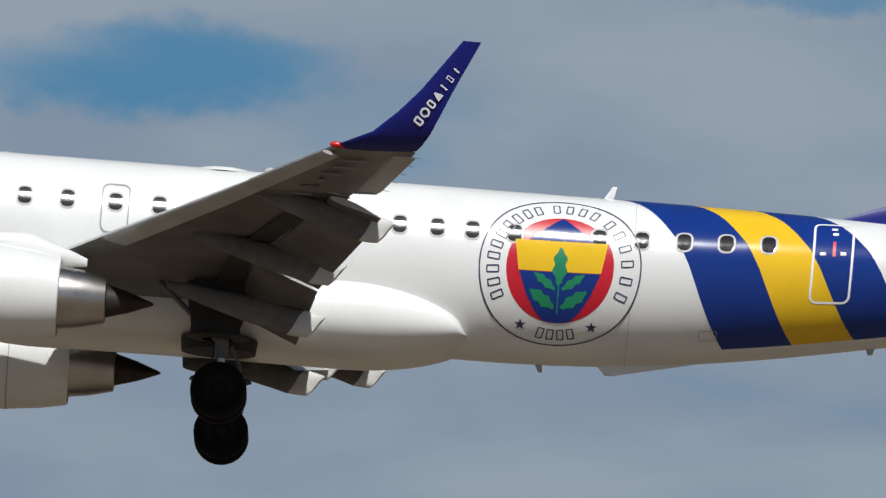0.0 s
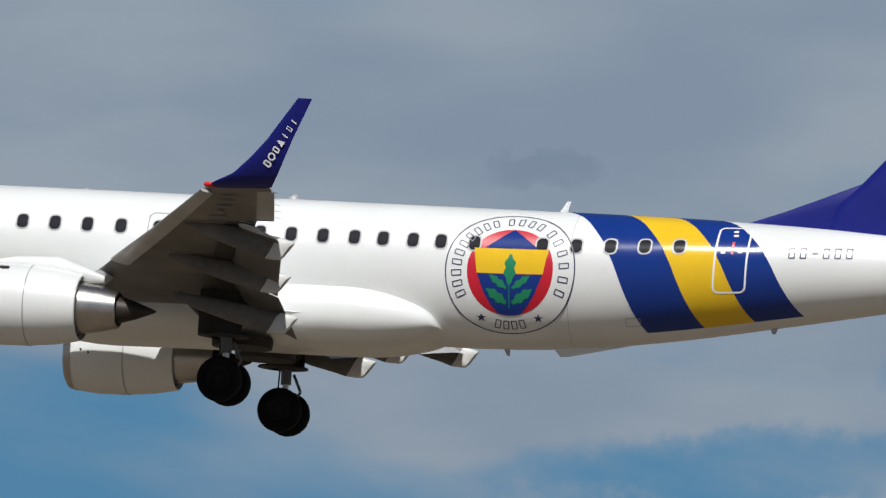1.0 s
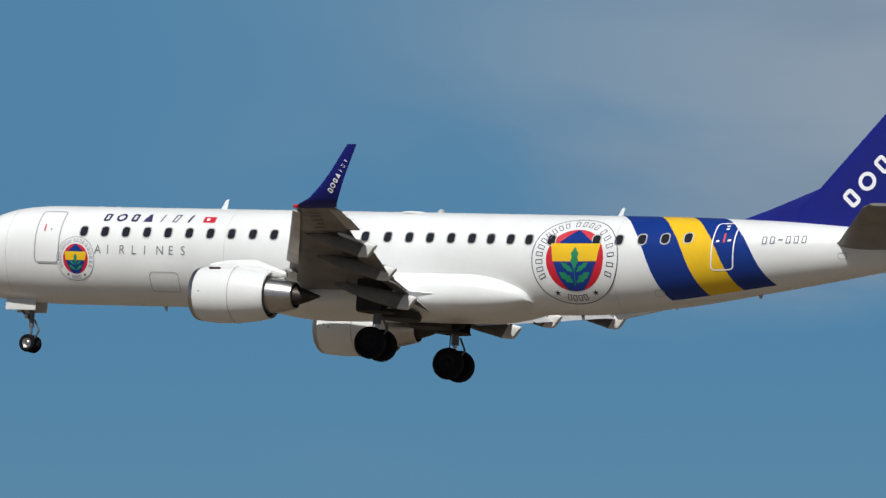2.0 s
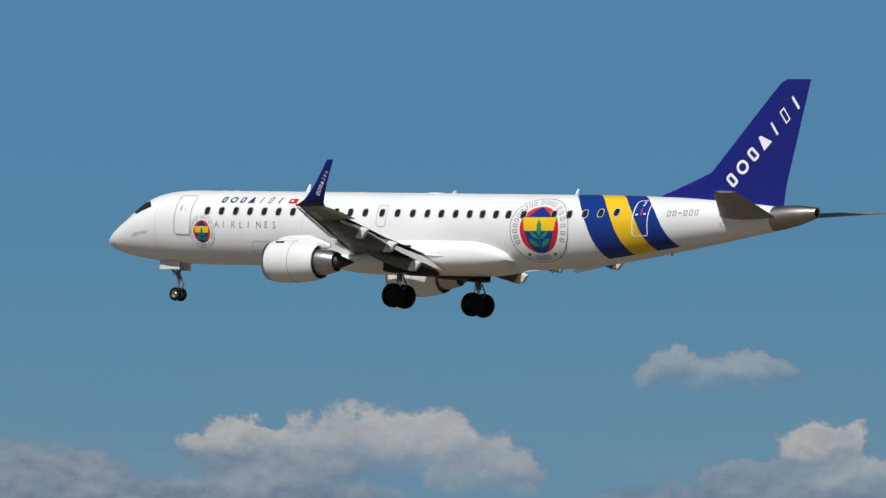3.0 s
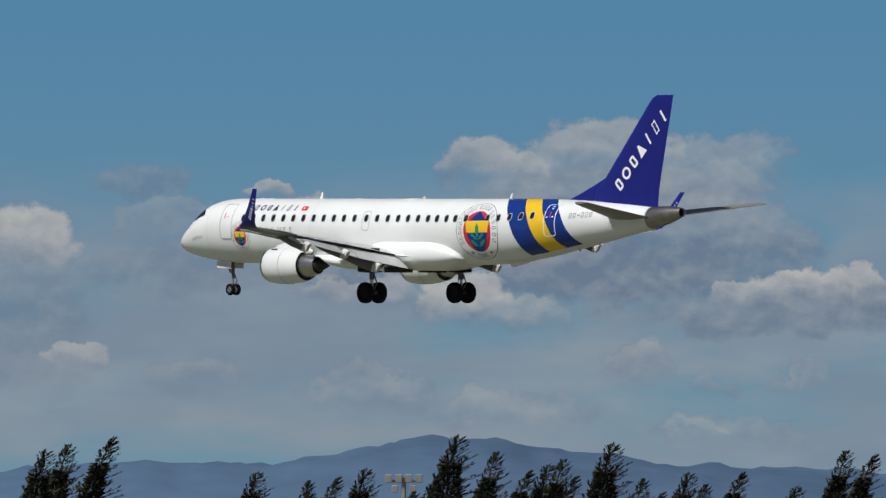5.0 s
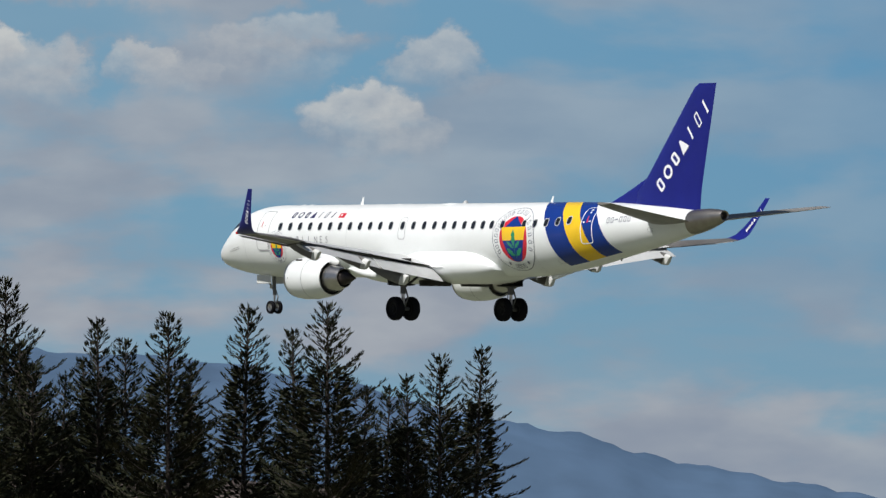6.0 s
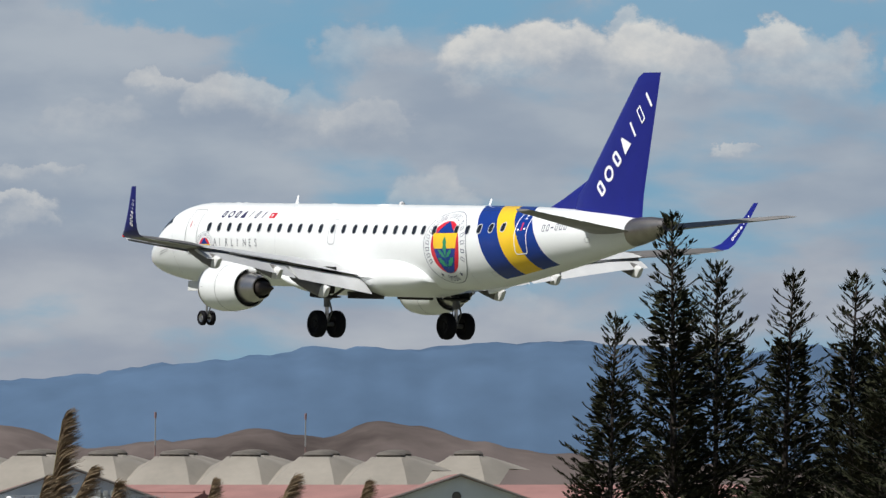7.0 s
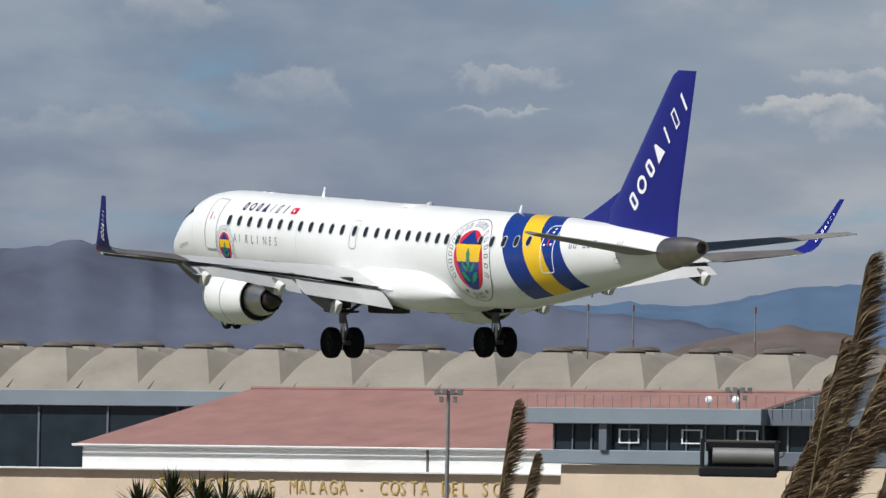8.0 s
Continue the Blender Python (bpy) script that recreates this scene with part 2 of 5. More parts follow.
def ring_loop(cx, cs, r0, r1, n=64, ax=1.0):
    v, f = {}, []
    for i in range(n):
        a = 2 * math.pi * i / n
        v[i] = (cx + r0 * math.cos(a) * ax, cs + r0 * math.sin(a))
        v[n + i] = (cx + r1 * math.cos(a) * ax, cs + r1 * math.sin(a))
    for i in range(n):
        j = (i + 1) % n
        f.append((i, j, n + j, n + i))
    return {"v": v, "f": f}


def bar(cx, cs, w, h, turn=0.0, lean=0.0):
    c, s = math.cos(turn), math.sin(turn)
    out = []
    for x, y in ((-w / 2, -h / 2), (w / 2, -h / 2), (w / 2, h / 2), (-w / 2, h / 2)):
        x += lean * y
        out.append((cx + x * c - y * s, cs + x * s + y * c))
    return out


def emblem(cx, cs, R):
    """Round crest: a ring with plain bars, a disc in bands, a leaf sprig."""
    k = R / 1.575
    e = decal("crest", [ring_loop(cx, cs, 0.01, R)], WHITE, 0.004, plane, "round crest in red, yellow, navy and green")
    decal("outer_ring", [ring_loop(cx, cs, R * 0.982, R)], INK, 0.012, e)
    r = 1.04 * k
    decal("red_disc", [ring_loop(cx, cs, 0.01 * k, r)], RED, 0.008, e)
    ri = 1.0 * k
    decal("yellow_band", [[(cx - 0.80 * k, cs - 0.08 * k), (cx + 0.80 * k, cs - 0.08 * k), (cx + 0.90 * k, cs + 0.50 * k), (cx - 0.90 * k, cs + 0.50 * k)]], YELLOW, 0.012, e)
    decal("navy_base", [[(cx - 0.79 * k, cs - 0.09 * k), (cx - 0.62 * k, cs - 0.50 * k), (cx - 0.45 * k, cs - 0.78 * k), (cx - 0.26 * k, cs - 1.0 * k), (cx, cs - 1.035 * k), (cx + 0.26 * k, cs - 1.0 * k), (cx + 0.45 * k, cs - 0.78 * k), (cx + 0.62 * k, cs - 0.50 * k), (cx + 0.79 * k, cs - 0.09 * k)]], STRIPE_BLUE, 0.012, e)
    decal("navy_top", [[(cx - 0.64 * k, cs + 0.51 * k), (cx + 0.64 * k, cs + 0.51 * k), (cx + 0.02 * k, cs + 1.02 * k), (cx - 0.02 * k, cs + 1.02 * k)]], STRIPE_BLUE, 0.014, e, sub=0.03)

    def leaf(bx, bs, ang, ln, w):
        pts = []
        n = 16
        for sgn in (1, -1):
            for i in range(n + 1):
                t = i / n if sgn == 1 else 1 - i / n
                wd = w * math.sin(math.pi * min(1, t * 0.96 + 0.03)) ** 0.7 * (1 + 0.22 * math.cos(t * 18)) * sgn
                pts.append((bx + ln * t * math.cos(ang) - wd * math.sin(ang), bs + ln * t * math.sin(ang) + wd * math.cos(ang)))
        return pts[:n + 1] + pts[n + 2:-1]

    decal("leaf", [leaf(cx, cs - 0.32 * k, math.pi / 2, 0.70 * k, 0.13 * k)], GREEN, 0.017, e)
    for sg in (1, -1):
        a = math.pi / 2 - sg * 0.98
        decal("leaf", [leaf(cx + sg * 0.06 * k, cs - 0.40 * k, a, 0.52 * k, 0.075 * k)], GREEN, 0.017, e)
        decal("leaf", [leaf(cx + sg * 0.06 * k, cs - 0.74 * k, a, 0.60 * k, 0.105 * k)], GREEN, 0.017, e)
    decal("stem", [bar(cx, cs - 0.55 * k, 0.025 * k, 0.6 * k)], GREEN, 0.017, e)
    rm = 1.30 * k
    spans = ((205, 112, 10), (96, 62, 4), (46, -22, 6), (-103, -77, 4))
    for a0, a1, n in spans:
        for i in range(n):
            a = radians(a0 + (a1 - a0) * i / (n - 1))
            up = a1 > a0
            decal("letter_bar", [moved(LIGHT, cx + rm * math.cos(a), cs + rm * math.sin(a), 0.25 * k, a + (math.pi / 2 if up else -math.pi / 2))], INK, 0.012, e)
    for a in (-122, -58):
        a = radians(a)
        c0, s0 = cx + rm * math.cos(a), cs + rm * math.sin(a)
        decal("star", [[(c0 + (0.12 if i % 2 == 0 else 0.05) * k * math.sin(i * math.pi / 5), s0 + (0.12 if i % 2 == 0 else 0.05) * k * math.cos(i * math.pi / 5)) for i in range(10)]], INK, 0.012, e)




# cabin windows, doors and lettering on the left side
def rounded(cx, cs, w, h, r, n=5, lean=0.0):
    out = []
    for qx, qy, a0 in ((1, 1, 0), (-1, 1, 90), (-1, -1, 180), (1, -1, 270)):
        for i in range(n + 1):
            a = radians(a0 + 90 * i / n)
            y = qy * (h / 2 - r) + r * math.sin(a)
            out.append((cx + qx * (w / 2 - r) + r * math.cos(a) + lean * y, cs + y))
    return out


def frame_loop(cx, cs, w, h, r, t, n=5, lean=0.0):
    a, b = rounded(cx, cs, w, h, r, n, lean), rounded(cx, cs, w - 2 * t, h - 2 * t, max(0.01, r - t), n, lean)
    m = len(a)
    return {"v": {**{i: a[i] for i in range(m)}, **{m + i: b[i] for i in range(m)}}, "f": [(i, (i + 1) % m, m + (i + 1) % m, m + i) for i in range(m)]}


def moved(loop, cx, cs, size, turn=0.0, lean=0.0):
    """A unit-high outline set at a place, scaled, leaned and turned."""
    c, s = math.cos(turn), math.sin(turn)

    def put(p):
        x, y = (p[0] + lean * p[1]) * size, p[1] * size
        return cx + x * c - y * s, cs + x * s + y * c

    return {"v": {k: put(p) for k, p in loop["v"].items()}, "f": loop["f"]}


def solid(points):
    return {"v": dict(enumerate(points)), "f": [tuple(range(len(points)))]}


# seven plain shapes that stand for a title: heavy frames, a ring and a wedge, then thin bars
HEAVY = frame_loop(0, 0, 0.68, 1.0, 0.22, 0.21)
TITLE_SHAPES = (HEAVY, ring_loop(0, 0, 0.30, 0.51, 28, 0.98), HEAVY, solid(((-0.46, -0.5), (0.46, -0.5), (0.10, 0.5), (-0.10, 0.5))), solid(((-0.09, -0.5), (0.09, -0.5), (0.09, 0.5), (-0.09, 0.5))), frame_loop(0, 0, 0.50, 1.0, 0.03, 0.10), solid(((-0.10, -0.5), (0.10, -0.5), (0.10, 0.5), (-0.10, 0.5))))
LIGHT = frame_loop(0, 0, 0.56, 1.0, 0.10, 0.10)

emblem(24.95, -0.12, 1.575)
emblem(6.27, -0.42, 0.72)

WIN = [28.95 - 0.82 * i for i in range(8)] + [22.53, 21.8, 21.1, 20.33, 19.55, 18.78, 17.98, 17.14, 16.29, 15.36] + [14.53 - 0.802 * i for i in range(11)]
for x in WIN:
    w = decal("cabin_window", [rounded(x, 0.505, 0.27, 0.36, 0.11)], WINDOW, 0.011, plane)
    decal("window_frame", [frame_loop(x, 0.505, 0.35, 0.44, 0.14, 0.045)], GREY, 0.009, w)


def hull_door(name, x, s, w, h, lean=0.0, mat=LINE, t=0.035, label=""):
    return decal(name, [frame_loop(x, s, w, h, 0.16, t, lean=lean)], mat, 0.013, plane, label, sub=0.1)


front = hull_door("passenger_door", 5.15, 0.42, 0.95, 1.95, 0.0, LINE, 0.035, "white cabin door with a grey outline")
decal("door_handle", [bar(5.0, 0.62, 0.05, 0.28)], RED, 0.015, front)
decal("door_sign", [bar(5.25, 0.55, 0.05, 0.1)], LINE, 0.015, front)
decal("door_sill", [bar(5.2, -0.56, 0.75, 0.05)], LINE, 0.015, front)
rear = hull_door("service_door", 30.2, 0.26, 0.80, 1.80, 0.02, PALE, 0.045, "blue and yellow service door with a pale outline")
decal("door_handle", [bar(30.22, 0.45, 0.06, 0.34)], RED, 0.015, rear)
for dx, s in ((0.02, 0.82), (0.18, 0.34), (-0.22, 0.33), (0.0, 0.97)):
    decal("door_sign", [bar(30.22 + dx, s, 0.11, 0.07)], PALE, 0.015, rear)
over = hull_door("overwing_exit", 16.29, 0.40, 0.55, 1.05, 0.0, LINE, 0.03, "white overwing exit with a thin outline")
hull_door("cargo_hatch", 9.6, -1.15, 1.1, 0.75, 0.0, LINE, 0.02)
decal("static_port", [frame_loop(2.6, -0.38, 0.95, 0.10, 0.04, 0.02)], LINE, 0.013, plane)
decal("nose_probe_mark", [bar(0.75, -0.35, 0.10, 0.14)], LINE, 0.013, plane)
decal("nose_probe_mark", [bar(0.5, -0.85, 0.05, 0.16)], LINE, 0.013, plane)

# large title as plain bars, heavy then light and leaning
for i, shape in enumerate(TITLE_SHAPES):
    decal("title_shape", [moved(shape, 7.24 + 0.525 * i, 1.12, 0.38, lean=0.10 if i < 4 else 0.24)], INK if i != 4 else DIMMED, 0.012, plane)
decal("flag", [bar(11.12, 1.08, 0.46, 0.28)], RED, 0.012, plane)
decal("flag_mark", [bar(11.07, 1.08, 0.12, 0.12)], PALE, 0.015, plane)


def lettering(name, text, size, mat, parent, place, label="", spacing=1.0):
    """Built-in font turned to mesh, then laid where place() says."""
    cu = bpy.data.curves.new(name, "FONT")
    cu.body, cu.size, cu.space_character = text, size, spacing
    ob = bpy.data.objects.new(name, cu)
    me = bpy.data.meshes.new_from_object(ob)
    bm = bmesh.new()
    bm.from_mesh(me)
    bmesh.ops.triangulate(bm, faces=bm.faces)
    for v in bm.verts:
        v.co = place(v.co.x, v.co.y)
    bpy.data.objects.remove(ob)
    return part(name, bm, mat, parent, label)


for i, ch in enumerate("AIRLINES"):
    lettering("subtitle_letter", ch, 0.40, DIMMED, plane, lambda u, v, q=i: skin(*on_hull(6.98 + 0.47 * q + u, -0.24 + v), 0.012), "grey spaced letter")
# registration as plain bars
for i in range(6):
    decal("registration_bar", [moved(LIGHT, 31.62 + i * 0.27, 0.30, 0.28) if i != 2 else bar(31.62 + i * 0.27, 0.30, 0.16, 0.05)], INK, 0.012, plane)
for i in range(3):
    decal("hatch_mark", [bar(34.28 + 0.13 * i, 0.22, 0.035, 0.42)], LINE, 0.012, plane)


# flight deck windows
def hull_quad(name, corners, mat, off=0.012, n=6):
    rows = []
    for i in range(n + 1):
        t = i / n
        rows.append([skin(*[corners[0][k] * (1 - t) * (1 - u) + corners[1][k] * t * (1 - u) + corners[3][k] * (1 - t) * u + corners[2][k] * t * u for k in (0, 1)], off) for u in np.linspace(0, 1, n + 1)])
    return part(name, loft(rows, caps=False, closed=False), mat, plane, "dark flight deck pane", True)


for m in (lambda d: d, lambda d: 180 - d):
    hull_quad("flight_deck_window", [(1.75, m(56)), (2.22, m(27)), (3.15, m(31)), (2.75, m(54))], WINDOW)
    hull_quad("flight_deck_window", [(1.58, m(88)), (1.60, m(59)), (2.48, m(55)), (2.22, m(88))], WINDOW)


# wings
def foil(le, te, y, z, thick, tilt=0.0, n=12, camber=0.02):
    """A closed wing section from leading to trailing edge; tilt in degrees, tail down."""
    c = te - le
    pts = []
    for k in range(n + 1):
        t = (1 - math.cos(math.pi * k / n)) / 2
        pts.append((t, 5 * thick * (0.2969 * math.sqrt(t) - 0.126 * t - 0.3516 * t**2 + 0.2843 * t**3 - 0.1015 * t**4) + camber * 4 * t * (1 - t)))
    for k in range(n - 1, 0, -1):
        t = (1 - math.cos(math.pi * k / n)) / 2
        pts.append((t, -5 * thick * (0.2969 * math.sqrt(t) - 0.126 * t - 0.3516 * t**2 + 0.2843 * t**3 - 0.1015 * t**4) + camber * 4 * t * (1 - t)))
    a = radians(tilt)
    out = []
    for t, h in pts:
        u, w = (t - 0.0) * c, h * c
        out.append(Vector((le + u * math.cos(a) + w * math.sin(a), y, z - u * math.sin(a) + w * math.cos(a))))
    return out


def stand(pts, cant):
    """Turn a section about its leading edge line so that its thickness lies across."""
    p0 = pts[0]
    a = radians(cant)
    return [Vector((p.x, p0.y + (p.y - p0.y) * math.cos(a) + (p.z - p0.z) * math.sin(a), p0.z + (p.z - p0.z) * math.cos(a) - (p.y - p0.y) * math.sin(a))) for p in pts]


def split_skins(bm):
    """Upper skin in the first colour, lower skin in the second, shade included."""
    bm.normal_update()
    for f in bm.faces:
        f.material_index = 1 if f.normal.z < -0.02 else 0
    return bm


def make_wing(s):
    """s = -1 for the left wing, 1 for the right one."""
    def sec(y, le, te, z, th=0.115, tilt=1.0):
        return foil(le, te, s * y, z, th, tilt)

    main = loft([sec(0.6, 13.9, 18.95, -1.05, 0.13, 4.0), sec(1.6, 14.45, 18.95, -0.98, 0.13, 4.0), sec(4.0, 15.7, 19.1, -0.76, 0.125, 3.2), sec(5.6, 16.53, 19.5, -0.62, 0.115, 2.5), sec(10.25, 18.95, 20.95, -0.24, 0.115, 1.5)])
    w = part("wing", split_skins(main), [UPPER, WING_SHADE], plane, "pale grey wing with a dark grimy underside", True)
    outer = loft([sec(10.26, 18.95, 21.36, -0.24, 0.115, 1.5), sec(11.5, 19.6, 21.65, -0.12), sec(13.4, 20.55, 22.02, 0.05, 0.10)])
    part("outer_wing", split_skins(outer), [WING_SHADE, WING_TIP], w, "", True)
    part("aileron", loft([foil(20.99, 21.42, s * 10.5, -0.285, 0.10, 3), foil(21.62, 22.03, s * 13.1, -0.01, 0.09, 3)]), FLAP, w, "pale grey aileron", True)
    for a, b in ((1.75, 5.35), (5.5, 10.2)):
        rings = []
        for y in np.linspace(a, b, 5):
            le, z, c, tl = (np.interp(y, (1.75, 5.6, 9.75), q) for q in ((18.72, 19.20, 20.50), (-1.36, -0.90, -0.40), (1.42, 1.30, 1.02), (27, 24, 19)))
            rings.append(foil(le, le + c, s * y, z, 0.12, tl))
        part("flap", split_skins(loft(rings)), [UPPER, WING_SHADE], w, "lowered grey flap", True)
        seg = []
        for y in np.linspace(a, b, 3):
            te, z = np.interp(y, (1.6, 5.6, 9.75), (18.97, 19.52, 20.82)), np.interp(y, (1.6, 5.6, 9.75), (-1.20, -0.68, -0.29))
            seg.append(foil(te - 0.62, te + 0.06, s * y, z, 0.05, 8))
        part("spoiler", split_skins(loft(seg)), [UPPER, WING_SHADE], w, "pale grey spoiler panel", True)
    # dark strip standing in for the shade between the wing box and the lowered flaps
    gap_strip = []
    for y in np.linspace(2.3, 9.6, 9):
        te, z = np.interp(y, (1.6, 5.6, 9.75), (18.97, 19.52, 20.82)), np.interp(y, (1.6, 5.6, 9.75), (-1.20, -0.68, -0.29))
        gap_strip.append(foil(te - 0.80, te - 0.36, s * y, z - 0.13, 0.12, 6))
    part("flap_gap_shade", loft(gap_strip), DARKBAY, w, "dark flap well", True)
    for pts in (((5.3, 16.22, -0.72, 1.0), (9.0, 18.16, -0.42, 0.85), (13.2, 20.33, -0.03, 0.65)), ((2.2, 14.62, -1.02, 1.05), (3.9, 15.50, -0.86, 1.0))):
        part("leading_edge_slat", loft([foil(a, a + 0.48 * k, s * y, z, 0.20, 18) for y, a, z, k in pts]), FLAP, w, "pale grey lowered slat", True)
    for x1, y, z1, ln in ((20.38, 4.07, -1.98, 2.9), (20.73, 6.45, -1.31, 2.8), (21.59, 9.75, -0.94, 2.5)):
        def ring(t, grow=1.0):
            r = 0.20 * math.sin(math.pi * min(1, 0.05 + t * 0.62)) ** 0.7 * grow
            xx, zz = x1 - ln * (1 - t), z1 + 0.60 * (1 - t) ** 1.15 + 0.02
            return [Vector((xx + 0.16 * math.sin(q) * (t > 0.8), s * y + 0.62 * r * abs(math.cos(q)) ** 0.7 * (1 if math.cos(q) > 0 else -1), zz + r * 1.3 * abs(math.sin(q)) ** 0.7 * (1 if math.sin(q) > 0 else -1))) for q in np.linspace(0, 2 * math.pi, 20, endpoint=False)]
        # the fairing body's grey carries the shade under the wing
        part("flap_fairing", loft([ring(t) for t in (0, 0.08, 0.25, 0.5, 0.7, 0.86)]), WING_SHADE, w, "dark grey flap track fairing", True)
        part("fairing_tip", loft([ring(0.862, 0.99), ring(0.93, 0.96), ring(0.995, 0.90), ring(1.0, 0.80)]), TIP, w, "pale fairing end", True)
    tips = [stand(foil(le, te, s * y, z, 0.08, 0, camber=0.0), -s * c) for le, te, y, z, c in ((20.55, 22.03, 13.4, 0.05, 6), (20.78, 22.12, 13.62, 0.12, 25), (21.22, 22.25, 13.80, 0.30, 48), (21.64, 22.42, 13.96, 0.66, 66), (22.02, 22.60, 14.10, 1.06, 74), (22.72, 23.05, 14.36, 1.98, 76))]
    tip = part("winglet", loft(tips), BLUE, w, "dark blue blended winglet", True)
    # plain bars up both faces
    d = Vector((22.72 - 21.98, 0, 1.62 - 0.5)).normalized()
    up = Vector((-d.z, 0, d.x))
    for face in (1, -1):
        for i, shape in enumerate(TITLE_SHAPES):
            bm = bmesh.new()
            c0 = Vector((22.03, 0, 0.52)) + d * (0.185 * i)
            hgt = 0.185 * (1 - 0.045 * i)
            vs = {}
            for k, (a, b) in shape["v"].items():
                p = c0 + d * (a * hgt) + up * (b * hgt)
                yy = np.interp(p.z, (0.3, 0.66, 1.06, 1.98), (13.80, 13.96, 14.10, 14.36))
                ch = np.interp(p.z, (0.3, 0.66, 1.06, 1.98), (1.15, 0.97, 0.72, 0.33))
                p.y = s * (yy + face * (0.042 * ch + 0.012))
                vs[k] = bm.verts.new(p)
            for f in shape["f"]:
                bm.faces.new([vs[k] for k in f])
            part("title_shape", bm, PALE, tip)
    lamp = turned([(20.45, 0.0), (20.47, 0.04), (20.55, 0.06), (20.72, 0.05), (20.8, 0.0)], 12, centre=(0, s * 13.42, 0.06))
    part("navigation_lamp", lamp, LAMP_RED if s < 0 else GREEN, w, "coloured wing-tip lamp", True)
    if s < 0:
        for i in range(6):
            y = 12.75 - 0.50 * i
            le, c = np.interp(y, (9.76, 13.4), (18.69, 20.55)), np.interp(y, (9.76, 13.4), (2.56, 1.47))
            zz = np.interp(y, (9.76, 13.4), (-0.28, 0.05)) - 0.062 * c
            part("registration_bar", box(le + 0.42 * c, -y, zz - 0.004, 0.40 if i != 3 else 0.10, 0.10 if i != 3 else 0.26, 0.012), DIMMED, w, "dark plain bar under the wing")


make_wing(-1)
make_wing(1)

# wing-to-body fairing
rings = []
for x in np.linspace(11.6, 23.25, 60):
    ends = max(0.0, min(1.0, (x - 11.6) / 3.4))
    tail = max(0.0, min(1.0, (23.25 - x) / 2.3))
    k = math.sin(ends * math.pi / 2) * math.sin(tail * math.pi / 2) ** 0.55
    crown = max(0.0, min(1.0, (x - 14.2) / 3.6))
    kh = (0.15 + 0.85 * crown * crown * (3 - 2 * crown)) * math.sin(tail * math.pi / 2) ** 0.5
    half, low, high = 1.12 + 0.64 * k, -1.50 - 0.59 * k, -1.42 + 1.02 * kh
    mid = (low + high) / 2
    rings.append([Vector((x, -half * abs(math.cos(a)) ** 0.7 * (1 if math.cos(a) > 0 else -1), mid + (high - mid) * abs(math.sin(a)) ** 0.9 * (1 if math.sin(a) > 0 else -1))) for a in np.linspace(0, 2 * math.pi, 48, endpoint=False)])
part("belly_fairing", loft(rings), WHITE, plane, "white wing root fairing", True)
part("root_fillet", loft([[Vector((19.0 + 1.9 * t, s_ * (1.62 + 0.30 * (1 - t) * u), -1.30 - 0.10 * t + 0.10 * (1 - u))) for u in (0, 0.5, 1)] + [Vector((19.0 + 1.9 * t, s_ * 1.62, -1.45 - 0.05 * t))] for t in (0, 0.3, 0.6, 1.0) for s_ in (-1,)]), WHITE, plane, "", True)

# fin and tailplane
fin = [[Vector((p.x, p.z, z)) for p in foil(le, te, 0, 0, th, 0, camber=0)] for le, te, z, th in ((31.9, 36.85, 0.9, 0.085), (32.3, 36.95, 2.0, 0.085), (32.97, 37.07, 2.6, 0.085), (36.05, 37.85, 6.15, 0.085), (36.42, 37.93, 6.55, 0.08), (36.75, 37.98, 6.72, 0.05))]
fin_part = part("fin", loft(fin), BLUE, plane, "dark blue fin", True)
dorsal = [[Vector((x, -h * 0.09 * math.cos(a) - 0.0, 1.2 + (h) * math.sin(a))) for a in np.linspace(0, math.pi, 9)] for x, h in ((30.3, 0.33), (31.2, 0.66), (32.1, 1.03), (32.97, 1.40), (33.6, 1.45))]
part("dorsal_fillet", loft(dorsal), BLUE, fin_part, "", True)
d = Vector((37.28 - 34.22, 0, 5.70 - 2.28)).normalized()
up = Vector((-d.z, 0, d.x))
for side in (-1, 1):
    for i, shape in enumerate(TITLE_SHAPES):
        bm = bmesh.new()
        c0 = Vector((34.22, 0, 2.28)) + d * (0.762 * i)
        hgt, lean = 0.62, (0.0 if i < 4 else 0.22)
        vs = {}
        for k, (a, b) in shape["v"].items():
            p = c0 + d * ((a + lean * b) * hgt) + up * (b * hgt)
            le, te = np.interp(p.z, (2.6, 6.15), (32.97, 36.05)), np.interp(p.z, (2.6, 6.15), (37.07, 37.85))
            t = min(0.98, max(0.02, (p.x - le) / (te - le)))
            p.y = side * (5 * 0.085 * (0.2969 * math.sqrt(t) - 0.126 * t - 0.3516 * t**2 + 0.2843 * t**3 - 0.1015 * t**4) * (te - le) + 0.02)
            vs[k] = bm.verts.new(p)
        for f in shape["f"]:
            bm.faces.new([vs[k] for k in f])
        part("title_shape", bm, PALE, fin_part, "white plain shape")
for s in (-1, 1):
    part("tailplane", loft([foil(le, te, s * y, z, 0.10, 0, camber=-0.01) for le, te, y, z in ((33.6, 36.7, 0.35, 0.62), (34.2, 36.95, 1.0, 0.72), (37.0, 38.3, 5.6, 1.30), (37.45, 38.45, 6.04, 1.36))]), WING_TIP, plane, "grey tailplane", True)

